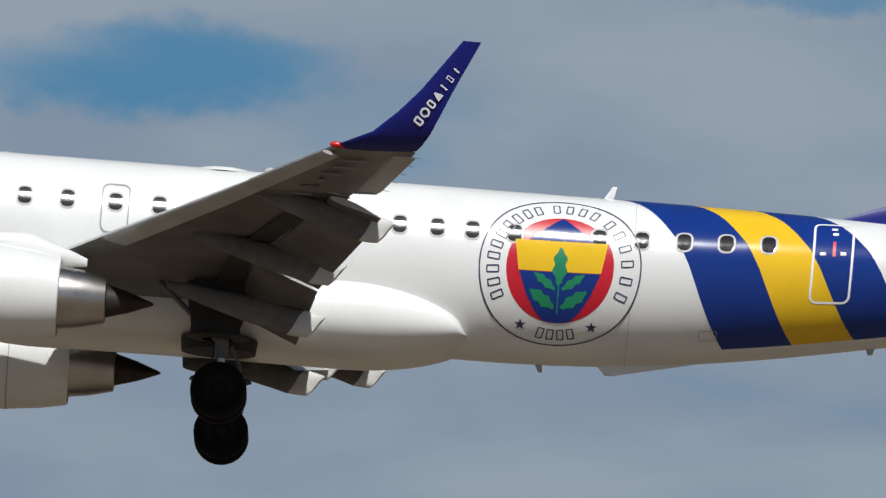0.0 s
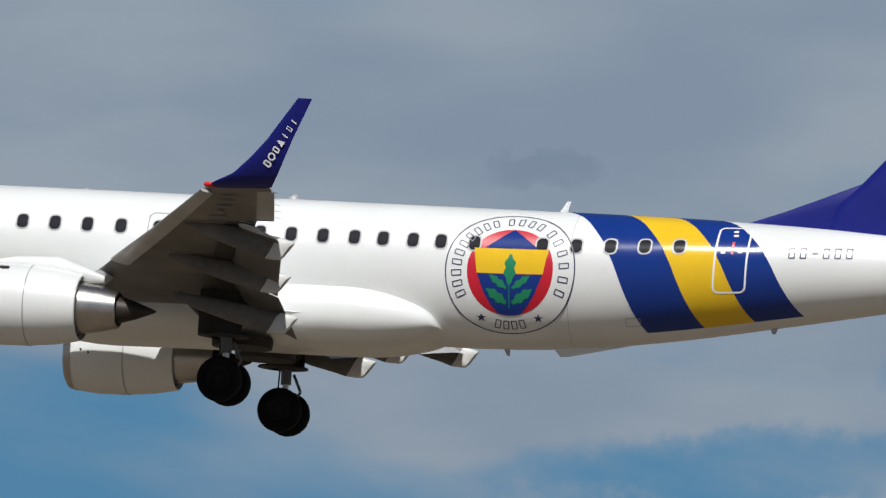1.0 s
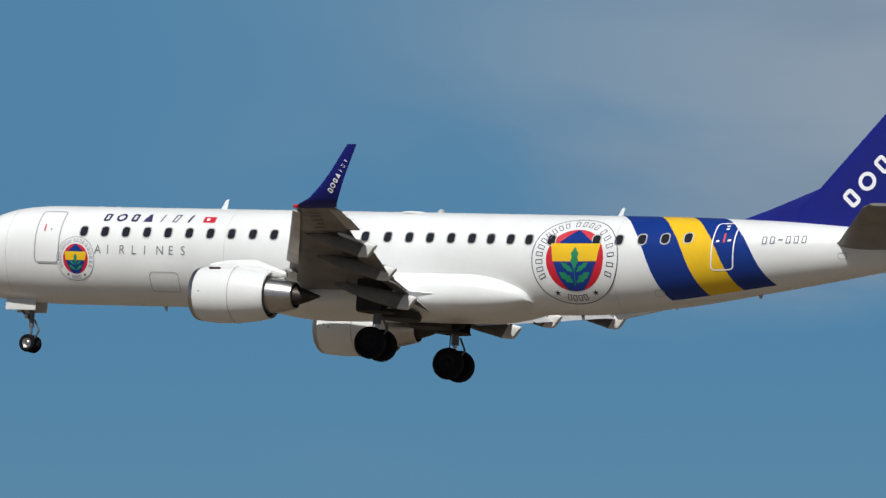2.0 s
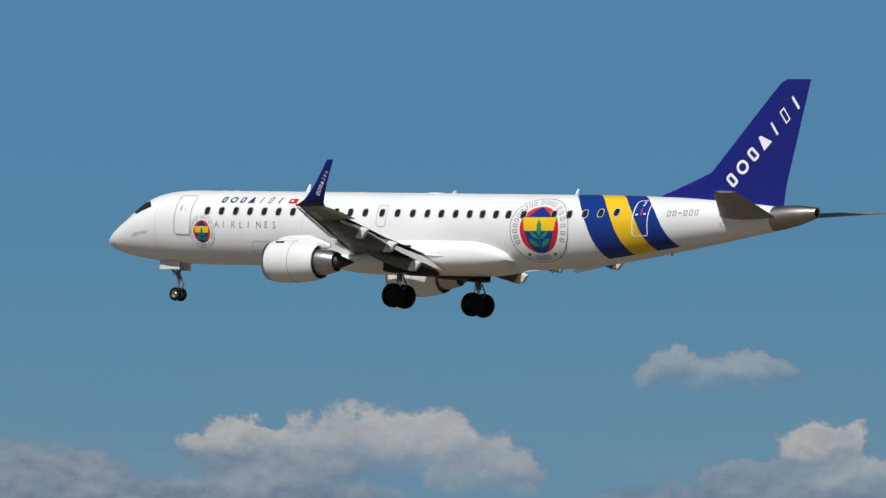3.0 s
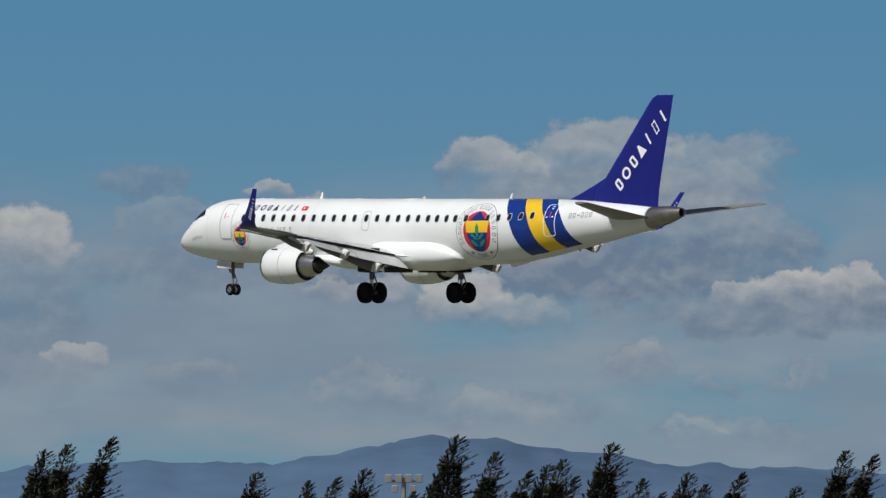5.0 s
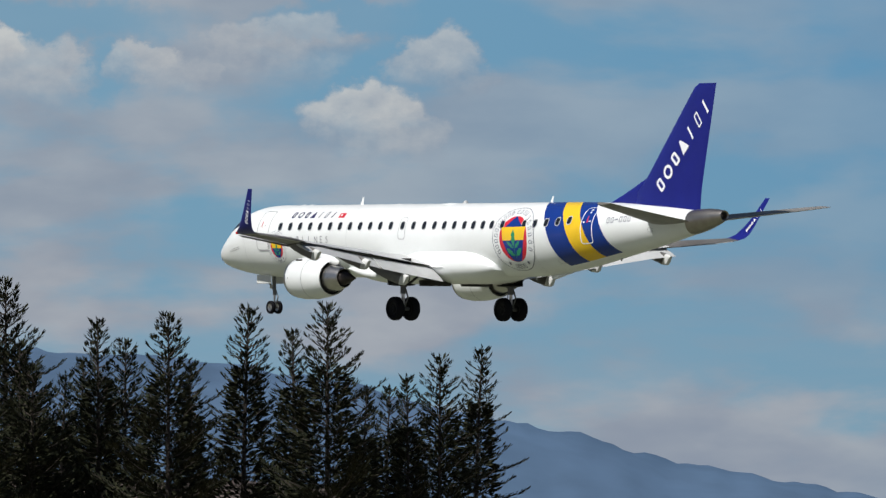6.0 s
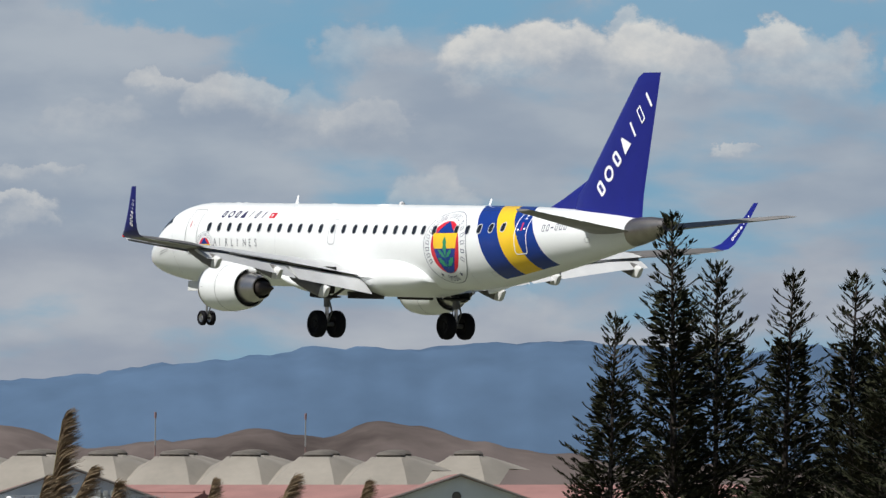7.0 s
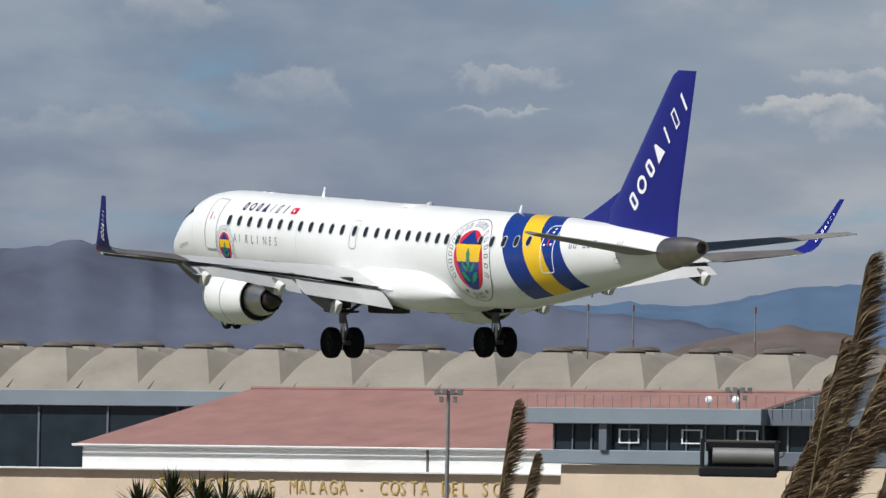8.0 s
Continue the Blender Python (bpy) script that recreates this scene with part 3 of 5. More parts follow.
# engines
def make_engine(s):
    c = (0.2, s * 4.688, -1.86)
    cowl = turned([(12.75, 0.62), (12.6, 0.70), (12.52, 0.78), (12.58, 0.85), (12.8, 0.91), (13.3, 0.96), (14.0, 0.95), (14.7, 0.88), (15.25, 0.78), (15.27, 0.75), (14.9, 0.74), (13.6, 0.66), (12.75, 0.62)], 48, centre=c)
    e = part("engine_nacelle", cowl, WHITE, plane, "white jet engine cowling", True)
    part("inlet_lip", turned([(12.74, 0.625), (12.58, 0.71), (12.505, 0.78), (12.57, 0.865), (12.72, 0.902)], 48, centre=c), STEEL, e, "polished inlet lip", True)
    part("fan", turned([(12.75, 0.64), (13.25, 0.62), (13.25, 0.2), (12.95, 0.0)], 36, centre=c), SOOT, e, "", True)
    # flat dark ring paints the shade inside the bypass duct
    part("duct_shade", turned([(15.12, 0.748), (15.12, 0.60)], 40, centre=c), DARKBAY, e, "dark bypass duct")
    part("core_nozzle", turned([(14.4, 0.66), (15.2, 0.62), (15.7, 0.55), (16.15, 0.44), (16.17, 0.40), (15.6, 0.42)], 40, centre=c), STEEL, e, "bright heat-stained core nozzle", True)
    part("exhaust_plug", turned([(15.4, 0.40), (16.1, 0.34), (16.6, 0.20), (17.05, 0.03), (17.08, 0.0)], 32, centre=c), SOOT, e, "sooty exhaust plug", True)
    pyl = loft([[Vector((x, s * 4.68 + w * math.cos(a), lo + (hi - lo) * (0.5 + 0.5 * math.sin(a)))) for a in np.linspace(0, 2 * math.pi, 16, endpoint=False)] for x, w, lo, hi in ((13.1, 0.03, -0.95, -0.84), (13.8, 0.14, -1.0, -0.70), (14.8, 0.17, -1.2, -0.66), (15.4, 0.15, -1.28, -0.86), (15.95, 0.04, -1.24, -1.08))])
    part("pylon", pyl, WHITE, e, "", True)
    part("vent", box(13.55, s * 4.68 - 0.55, -1.04, 0.42, 0.10, 0.06, 0.02), SOOT, e)
    part("cowl_seam", turned([(14.05, 0.952), (14.05, 0.957), (14.07, 0.957), (14.07, 0.952)], 48, centre=c), LINE, e)
    part("latch", box(13.4, s * 4.68 + (-1 if s < 0 else -1) * 0.93, -1.9, 0.05, 0.02, 0.12, 0.008), BLACK, e)
    part("latch", box(13.2, s * 4.68 - 0.93, -1.86, 0.05, 0.02, 0.05, 0.008), BLACK, e)


make_engine(-1)
make_engine(1)


# landing gear
def wheel(parent, x, y, z, r, w, mat_hub=HUB):
    h = w / 2
    t = part("tyre", turned([(-h * 0.75, r * 0.55), (-h, r * 0.68), (-h * 0.98, r * 0.86), (-h * 0.72, r * 0.965), (-h * 0.3, r), (h * 0.3, r), (h * 0.72, r * 0.965), (h * 0.98, r * 0.86), (h, r * 0.68), (h * 0.75, r * 0.55)], 40, "y", (x, y, z)), RUBBER, parent, "black tyre", True)
    part("rim", turned([(-h * 0.62, 0.0), (-h * 0.62, r * 0.2), (-h * 0.4, r * 0.3), (-h * 0.7, r * 0.56), (h * 0.7, r * 0.56), (h * 0.4, r * 0.3), (h * 0.62, r * 0.2), (h * 0.62, 0.0)], 28, "y", (x, y, z)), mat_hub, t, "grey wheel rim", True)


for s in (-1, 1):
    g = part("main_gear_leg", tube((18.55, s * 3.0, -0.95), (18.6, s * 3.0, -2.55), 0.13, 0.13, 16), STRUT, plane, "grey landing gear strut", True)
    part("piston", tube((18.6, s * 3.0, -2.5), (18.6, s * 3.0, -3.2), 0.075, 0.075, 14), STEEL, g, "bright oleo piston")
    part("axle", tube((18.6, s * 3.0 - 0.45, -3.22), (18.6, s * 3.0 + 0.45, -3.22), 0.085, 0.085, 14), STRUT, g)
    part("side_brace", tube((18.5, s * 1.7, -1.5), (18.58, s * 2.92, -2.25), 0.06, 0.06, 10), STRUT, g)
    part("drag_brace", tube((17.3, s * 2.9, -1.15), (18.5, s * 3.0, -2.2), 0.055, 0.055, 10), STRUT, g)
    lk = tube((18.78, s * 3.0, -2.3), (18.98, s * 3.0, -2.72), 0.035)
    tube((18.98, s * 3.0, -2.72), (18.72, s * 3.0, -3.12), 0.035, bm=lk)
    part("torque_link", lk, STRUT, g)
    part("gear_door", box(18.45, s * 3.42, -1.62, 0.95, 0.05, 1.05, 0.02), DARKBAY, g, "grey gear door")
    house = [[Vector((18.45 + rx * math.cos(a), s * 2.95 + 0.24 * math.sin(a), z)) for a in np.linspace(0, 2 * math.pi, 20, endpoint=False)] for rx, z in ((0.62, -0.95), (0.60, -1.35), (0.50, -1.85), (0.44, -2.02))]
    part("leg_housing", loft(house), DARKBAY, g, "dark tapered housing round the leg", True)
    part("lower_gear_door", turned([(-2.06, 0.30), (-2.10, 0.60), (-2.14, 0.62), (-2.18, 0.30)], 24, "z", (18.5, s * 3.0, -0.02)), DARKBAY, g, "dark dished gear door", True)
    part("brake_hose", tube((18.45, s * 2.95, -1.5), (18.42, s * 2.95, -3.1), 0.02), BLACK, g)
    for dy in (-0.43, 0.43):
        wheel(g, 18.6, s * 3.0 + dy, -3.22, 0.54, 0.40)
    # closed dark disc stands in for the shaded hollow of the wheel bay
    well = turned([(-1.75, 0.75), (-2.02, 0.72), (-2.02, 0.0)], 28, "z", (18.5, s * 1.15, -0.17))
    part("wheel_bay", well, DARKBAY, plane, "open dark wheel bay", True)
g = part("nose_gear_leg", tube((3.95, 0, -1.4), (4.0, 0, -2.6), 0.085, 0.085, 14), STRUT, plane, "grey nose gear strut", True)
part("piston", tube((4.0, 0, -2.55), (4.0, 0, -3.15), 0.05, 0.05, 12), STEEL, g)
part("axle", tube((4.0, -0.26, -3.16), (4.0, 0.26, -3.16), 0.05, 0.05, 12), STRUT, g)
part("drag_brace", tube((3.1, 0, -1.6), (3.95, 0, -2.35), 0.05, 0.05, 10), STRUT, g)
part("taxi_lamp", turned([(3.72, 0.0), (3.74, 0.10), (3.86, 0.09), (3.9, 0.03)], 16, centre=(0, 0, -2.2)), STEEL, g, "", True)
lk = tube((4.1, 0, -2.35), (4.3, 0, -2.7), 0.03)
tube((4.3, 0, -2.7), (4.08, 0, -3.08), 0.03, bm=lk)
part("torque_link", lk, STRUT, g)
for dy in (-0.20, 0.20):
    wheel(g, 4.0, dy, -3.16, 0.305, 0.19, STEEL)
for dy in (-0.42, 0.42):
    part("nose_gear_door", box(3.75, dy, -1.86, 1.15, 0.035, 0.40, 0.015), TIP, g, "white gear door")

# small fittings
def blade(name, x, z, ln, h, sweep, mat=WHITE):
    sec = [[Vector((x + sweep * t + p.x * (1 - 0.55 * t), p.z * (1 - 0.55 * t), z + h * t)) for p in foil(0, ln, 0, 0, 0.12, 0, camber=0)] for t in (0, 0.5, 1)]
    part(name, loft(sec), mat, plane, "white blade antenna", True)


blade("antenna", 10.9, 1.54, 0.24, 0.36, 0.20)
blade("antenna", 25.7, 1.54, 0.20, 0.30, 0.18)
blade("antenna", 31.2, 1.45, 0.28, 0.38, 0.06)
keel = [[Vector((x, w, -1.35)), Vector((x, -w, -1.35)), Vector((x, -w * 0.6, lo)), Vector((x, w * 0.6, lo))] for x, w, lo in ((25.72, 0.05, -1.60), (26.0, 0.09, -1.88), (26.15, 0.10, -1.87), (27.2, 0.08, -1.64), (28.2, 0.03, -1.42))]
part("belly_fin", loft(keel), WHITE, plane, "white keel fin under the belly")
blade("belly_antenna", 31.0, -0.92, 0.20, -0.16, 0.06, GREY)
part("beacon", turned([(1.56, 0.13), (1.62, 0.12), (1.68, 0.07), (1.70, 0.0)], 16, "z", (19.2, 0, 0)), GREY, plane, "small beacon dome", True)
part("radome_cover", turned([(1.5, 0.6), (1.58, 0.5), (1.60, 0.3), (1.61, 0.0)], 20, "z", (18.3, 0, -0.02)), WHITE, plane, "", True)
for x in (6.4, 7.05, 14.05):
    part("antenna_dome", turned([(1.55, 0.13), (1.575, 0.11), (1.59, 0.05), (1.592, 0.0)], 14, "z", (x, 0, 0)), WHITE, plane, "", True)
for x in (3.55, 11.9, 26.35):
    patch("skin_seam", lambda d, q=x: q, lambda d, q=x: q + 0.008, -88, 88, LINE, 0.004, plane, steps=30, across=1)
for sd in (-1, 1):
    for i in range(5):
        y = 10.6 + 0.62 * i
        x = np.interp(y, (9.76, 11.5, 13.4), (21.27, 21.67, 22.04))
        z = np.interp(y, (9.76, 11.5, 13.4), (-0.36, -0.16, 0.02))
        part("static_wick", tube((x, sd * y, z), (x + 0.14, sd * y, z - 0.02), 0.006, 0.003, 5), BLACK, plane)
    for i in range(3):
        y = 3.2 + 1.1 * i
        part("static_wick", tube((np.interp(y, (1.0, 5.6), (36.95, 38.3)), sd * y, np.interp(y, (1.0, 5.6), (0.72, 1.30))), (np.interp(y, (1.0, 5.6), (36.95, 38.3)) + 0.14, sd * y, np.interp(y, (1.0, 5.6), (0.72, 1.30))), 0.006, 0.003, 5), BLACK, plane)
# drain masts, access hatches and lights under the body
for x, z in ((9.0, -1.78), (24.6, -1.76)):
    blade("drain_mast", x, z + 0.02, 0.16, -0.18, 0.10, GREY)
for x, s0, w_, h_ in ((12.9, -1.62, 0.5, 0.22), (22.4, -1.3, 0.42, 0.3), (34.3, -0.28, 0.3, 0.2), (27.9, -1.35, 0.35, 0.25)):
    decal("access_hatch", [frame_loop(x, s0, w_, h_, 0.05, 0.014)], LINE, 0.013, plane)
for s in (-1, 1):
    part("landing_light", turned([(15.2, 0.0), (15.22, 0.09), (15.34, 0.10), (15.4, 0.02)], 16, centre=(0, s * 3.3, -0.92)), STEEL, plane, "clear landing lamp", True)


# ---- sky backdrop, ground and distance ----
def bearing(az, dist, z=0.0):
    """A place by its bearing, degrees to the left of the y axis, and its distance from the first standpoint."""
    a = radians(az)
    return Vector((-dist * math.sin(a), dist * math.cos(a), z))


EARTH = material("dry_grass_ground", (0.128, 0.097, 0.064), 0.9, vary=0.35, scale=0.05, fine=1.5, bump=0.4)
bm = bmesh.new()
bmesh.ops.create_circle(bm, cap_ends=True, segments=96, radius=4650)
tagged(part("ground", bm, EARTH, None), "dry brown grassland around the airfield", "ground", kind="structure")

GRASS = material("mown_grass", (0.118, 0.126, 0.078), 0.9, vary=0.3, scale=0.04, fine=1.2, bump=0.4)
bm = bmesh.new()
bmesh.ops.create_circle(bm, cap_ends=True, segments=64, radius=125, matrix=pose(-420, 245, 0.02))
tagged(part("airfield_grass", bm, GRASS, None), "green mown grass beside the runway", "grass", kind="structure")

# clouds by bearing and height in degrees: centre, half sizes, weight; sunlit puffs over grey masses
PUFFS_EAST = ((36.57, 2.04, 0.40, 0.11, 0.55), (36.77, 2.05, 0.22, 0.10, 0.50), (36.34, 2.07, 0.18, 0.10, 0.55), (37.88, 1.46, 0.32, 0.19, 0.70), (38.55, 1.60, 0.38, 0.20, 0.80), (38.21, 1.62, 0.35, 0.21, 0.95), (36.32, 1.44, 0.35, 0.11, 0.50), (35.70, 1.44, 0.29, 0.14, 0.70), (35.95, 1.59, 0.24, 0.14, 0.90), (42.87, 1.49, 0.35, 0.14, 0.30), (41.47, 1.62, 0.19, 0.13, 0.80), (41.79, 1.67, 0.34, 0.22, 1.00), (38.92, 1.62, 0.24, 0.16, 0.80), (39.24, 1.64, 0.27, 0.13, 0.90), (39.81, 1.05, 0.29, 0.10, 0.80), (42.30, 1.13, 0.29, 0.10, 0.60), (42.87, 1.14, 0.19, 0.08, 0.60), (41.76, 1.13, 0.35, 0.10, 0.75), (41.18, 1.13, 0.32, 0.11, 0.85), (40.75, 1.19, 0.17, 0.13, 0.90))
PUFFS_FAR_WEST = ((62.01, 2.77, 0.25, 0.13, 0.40), (61.63, 3.01, 0.19, 0.07, 0.65), (61.21, 2.93, 0.22, 0.15, 0.65), (60.45, 3.20, 0.25, 0.14, 0.45), (60.77, 2.79, 0.19, 0.21, 0.40), (60.48, 2.77, 0.22, 0.16, 0.55), (62.36, 2.23, 0.19, 0.06, 0.45), (63.14, 2.89, 0.25, 0.16, 0.35), (63.46, 3.10, 0.18, 0.15, 0.80), (62.53, 2.32, 0.29, 0.07, 0.70), (64.28, 2.30, 0.25, 0.03, 0.50), (66.16, 2.80, 0.29, 0.13, 0.40), (65.46, 2.38, 0.25, 0.13, 0.40), (66.67, 2.16, 0.51, 0.10, 0.30), (64.25, 2.48, 0.25, 0.06, 0.50), (62.37, 2.51, 0.25, 0.06, 0.55))
PUFFS_HEDGE = ((48.63, 1.84, 0.16, 0.10, 0.95), (48.38, 1.43, 0.29, 0.10, 0.65), (47.45, 1.27, 0.25, 0.10, 0.60), (47.77, 1.36, 0.25, 0.15, 0.95), (46.79, 0.99, 0.16, 0.13, 0.50), (47.58, 0.71, 0.29, 0.14, 0.40), (48.19, 0.83, 0.19, 0.11, 0.40), (46.37, 0.87, 0.13, 0.06, 0.35), (45.96, 0.91, 0.13, 0.05, 0.30), (46.47, 0.61, 0.19, 0.05, 0.45), (46.38, 2.11, 0.38, 0.19, 0.50), (46.96, 2.19, 0.41, 0.18, 0.70), (47.59, 2.11, 0.29, 0.15, 0.75), (50.30, 1.66, 0.29, 0.22, 0.85), (49.44, 1.80, 0.32, 0.13, 0.40), (48.86, 1.99, 0.13, 0.07, 0.70), (50.20, 0.94, 0.25, 0.16, 0.30), (49.98, 1.06, 0.19, 0.08, 0.70))
PUFFS_MIDDLE = ((46.12, 1.71, 0.29, 0.19, 0.35), (46.40, 1.93, 0.35, 0.24, 0.60), (46.18, 1.38, 0.19, 0.08, 0.70), (45.48, 1.45, 0.14, 0.10, 0.75), (45.86, 1.42, 0.29, 0.11, 0.90), (44.86, 1.49, 0.13, 0.08, 0.90), (44.56, 1.54, 0.13, 0.11, 0.95), (44.71, 1.56, 0.22, 0.14, 1.00), (44.05, 1.09, 0.35, 0.13, 0.40), (44.62, 1.13, 0.25, 0.14, 0.50), (44.75, 0.87, 0.32, 0.09, 0.45), (43.16, 0.82, 0.29, 0.10, 0.55), (43.52, 0.88, 0.32, 0.13, 0.70), (41.69, 0.66, 0.25, 0.15, 0.70), (42.01, 0.65, 0.29, 0.15, 0.80), (45.23, 0.78, 0.10, 0.07, 0.45), (44.24, 0.62, 0.25, 0.10, 0.40))
PUFFS_WEST = ((58.62, 3.08, 0.19, 0.17, 0.60), (59.00, 3.32, 0.11, 0.11, 0.60), (58.87, 3.16, 0.25, 0.19, 0.90), (59.73, 3.16, 0.30, 0.17, 0.90), (59.43, 3.21, 0.24, 0.17, 1.00), (57.98, 3.11, 0.29, 0.18, 0.55), (58.17, 3.23, 0.18, 0.13, 0.75), (57.15, 3.11, 0.19, 0.13, 0.40), (57.33, 3.16, 0.19, 0.13, 0.55), (56.55, 3.25, 0.35, 0.17, 0.50), (55.91, 2.73, 0.25, 0.13, 0.45), (56.07, 2.87, 0.29, 0.17, 0.75), (55.66, 3.19, 0.22, 0.19, 0.65), (60.05, 2.35, 0.22, 0.17, 0.50), (58.42, 2.67, 0.13, 0.04, 0.60), (59.79, 1.79, 0.29, 0.10, 0.30))
PUFFS_LOW = ((44.75, 0.90, 0.32, 0.10, 0.50), (44.40, 1.12, 0.25, 0.12, 0.45), (44.08, 0.93, 0.25, 0.12, 0.45), (43.86, 1.12, 0.20, 0.10, 0.40), (44.24, 0.64, 0.35, 0.10, 0.40), (47.36, 0.71, 0.30, 0.14, 0.40), (48.38, 0.87, 0.25, 0.13, 0.40), (45.86, 0.93, 0.15, 0.06, 0.40), (49.3, 0.95, 0.22, 0.12, 0.35), (46.3, 0.62, 0.40, 0.07, 0.35))
MASSES_EAST = ((40.39, 1.44, 0.64, 0.19, 0.90), (39.06, 1.48, 0.54, 0.14, 0.70), (39.63, 1.32, 1.34, 0.16, 0.90), (36.29, 1.32, 0.95, 0.13, 0.70), (43.19, 1.52, 0.83, 0.20, 0.75), (41.60, 1.41, 1.05, 0.20, 0.85), (40.61, 1.52, 0.45, 0.15, 0.75), (40.04, 1.41, 0.29, 0.11, 0.75), (39.21, 1.33, 0.54, 0.24, 0.85), (40.20, 1.18, 0.22, 0.08, 0.60), (43.41, 1.45, 1.05, 0.27, 0.80), (42.52, 1.55, 0.83, 0.27, 0.70))
MASSES_MIDDLE = ((46.31, 1.64, 0.57, 0.25, 0.70), (44.81, 1.36, 1.05, 0.16, 0.80), (45.80, 1.28, 1.05, 0.13, 0.70), (43.73, 1.21, 1.91, 0.14, 0.50), (46.91, 1.54, 0.86, 0.23, 0.90), (47.10, 1.85, 0.70, 0.29, 0.75), (48.41, 1.63, 0.45, 0.15, 0.70), (49.55, 2.05, 0.29, 0.12, 0.50), (46.96, 1.79, 1.02, 0.29, 0.60), (49.44, 1.53, 0.54, 0.19, 0.40), (50.33, 1.34, 0.51, 0.22, 0.50))


def sky_material(lo, hi):
    """The sky between two bearings: only the clouds that reach into that stretch."""
    def near(clouds):
        return [c for c in clouds if lo - 0.5 - 1.6 * c[2] < c[0] < hi + 0.5 + 1.6 * c[2]]

    m = bpy.data.materials.new("sky_with_clouds")
    m.use_nodes = True
    n, l = m.node_tree.nodes, m.node_tree.links
    n.clear()

    def val(x):
        if not isinstance(x, (int, float)):
            return x
        v = n.new("ShaderNodeValue")
        v.outputs[0].default_value = x
        return v.outputs[0]

    def math_(op, a, b=0.0, c=0.0, clamp=False):
        k = n.new("ShaderNodeMath")
        k.operation, k.use_clamp = op, clamp
        for i, x in enumerate((a, b, c)):
            if isinstance(x, (int, float)):
                k.inputs[i].default_value = x
            else:
                l.new(x, k.inputs[i])
        return k.outputs[0]

    def ramp(x, a, b, y0=0.0, y1=1.0):
        k = n.new("ShaderNodeMapRange")
        k.interpolation_type = "SMOOTHSTEP"
        l.new(val(x), k.inputs[0])
        for i, v in ((1, a), (2, b), (3, y0), (4, y1)):
            k.inputs[i].default_value = v
        return k.outputs[0]

    def vec(x, y, z=0.0):
        k = n.new("ShaderNodeCombineXYZ")
        for i, v in enumerate((x, y, z)):
            if isinstance(v, (int, float)):
                k.inputs[i].default_value = v
            else:
                l.new(v, k.inputs[i])
        return k.outputs[0]

    def noise_(v, scale, detail=5, rough=0.55, distort=0.0):
        k = n.new("ShaderNodeTexNoise")
        l.new(v, k.inputs["Vector"])
        k.inputs["Scale"].default_value, k.inputs["Detail"].default_value = scale, detail
        k.inputs["Roughness"].default_value, k.inputs["Distortion"].default_value = rough, distort
        return k.outputs["Fac"]

    def mixc(f, a, b):
        k = n.new("ShaderNodeMix")
        k.data_type = "RGBA"
        l.new(val(f), k.inputs[0])
        for i, c in ((6, a), (7, b)):
            if isinstance(c, tuple):
                k.inputs[i].default_value = (*c, 1)
            else:
                l.new(c, k.inputs[i])
        return k.outputs[2]

    uv = n.new("ShaderNodeUVMap")
    sep = n.new("ShaderNodeSeparateXYZ")
    l.new(uv.outputs[0], sep.inputs[0])
    az, el = math_("MULTIPLY", sep.outputs[0], 100.0), math_("MULTIPLY", sep.outputs[1], 100.0)

    # clear blue, paler towards the horizon and towards the west
    low = ramp(el, 0.2, 3.6)
    clear = mixc(low, (0.145, 0.275, 0.360), (0.083, 0.226, 0.382))
    west = ramp(az, 50.0, 58.0)
    clear = mixc(math_("MULTIPLY", west, 0.7), clear, (0.16, 0.29, 0.385))

    # ragged outlines: the plan of the clouds is bent by coarse and fine billows
    def bent(base, k, coarse, fine):
        a = noise_(vec(az, math_("MULTIPLY", el, 1.3), k), 1.9, 2)
        b = noise_(vec(az, math_("MULTIPLY", el, 1.2), k + 4.0), 6.0, 5, 0.60)
        return math_("ADD", base, math_("ADD", math_("MULTIPLY_ADD", a, coarse, -coarse / 2), math_("MULTIPLY_ADD", b, fine, -fine / 2)))

    azw, elw = bent(az, 1.0, 0.34, 0.30), bent(el, 7.3, 0.22, 0.24)

    def offset(a, e, ra, re):
        dx = math_("MULTIPLY_ADD", azw, 1 / ra, -a / ra)
        dy = math_("MULTIPLY_ADD", elw, 1 / re, -e / re)
        return dy, math_("MULTIPLY_ADD", dx, dx, math_("MULTIPLY", dy, dy))

    # grey shaded masses with soft edges
    cover, body = val(0.0), val(0.0)
    for a, e, ra, re, wgt in near(MASSES_EAST + MASSES_MIDDLE):
        dy, d = offset(a, e, ra, re)
        spread = ramp(d, 0.45, 1.35, wgt, 0.0)
        cover = math_("MAXIMUM", cover, spread)
        k = n.new("ShaderNodeMix")
        l.new(spread, k.inputs[0]), l.new(body, k.inputs[2]), l.new(math_("MULTIPLY_ADD", dy, 0.42, 0.14, True), k.inputs[3])
        body = k.outputs[0]
    # sunlit puffs, heaped one before another, each fading away at its foot
    cap, glow, grow = val(0.0), val(0.0), 1.28 if lo < 52 else 1.42
    for a, e, ra, re, wgt in near(PUFFS_LOW + PUFFS_EAST + PUFFS_MIDDLE + PUFFS_HEDGE + PUFFS_WEST + PUFFS_FAR_WEST):
        dy, d = offset(a, e, ra * grow, re * grow)
        shape = math_("MULTIPLY", ramp(d, 1.05, 0.55, 0.0, min(1.0, 1.15 * wgt)), ramp(dy, -1.0, 0.35))
        bright = math_("MULTIPLY_ADD", dy, 0.42, 0.62, True)
        k = n.new("ShaderNodeMix")
        l.new(shape, k.inputs[0]), l.new(glow, k.inputs[2]), l.new(bright, k.inputs[3])
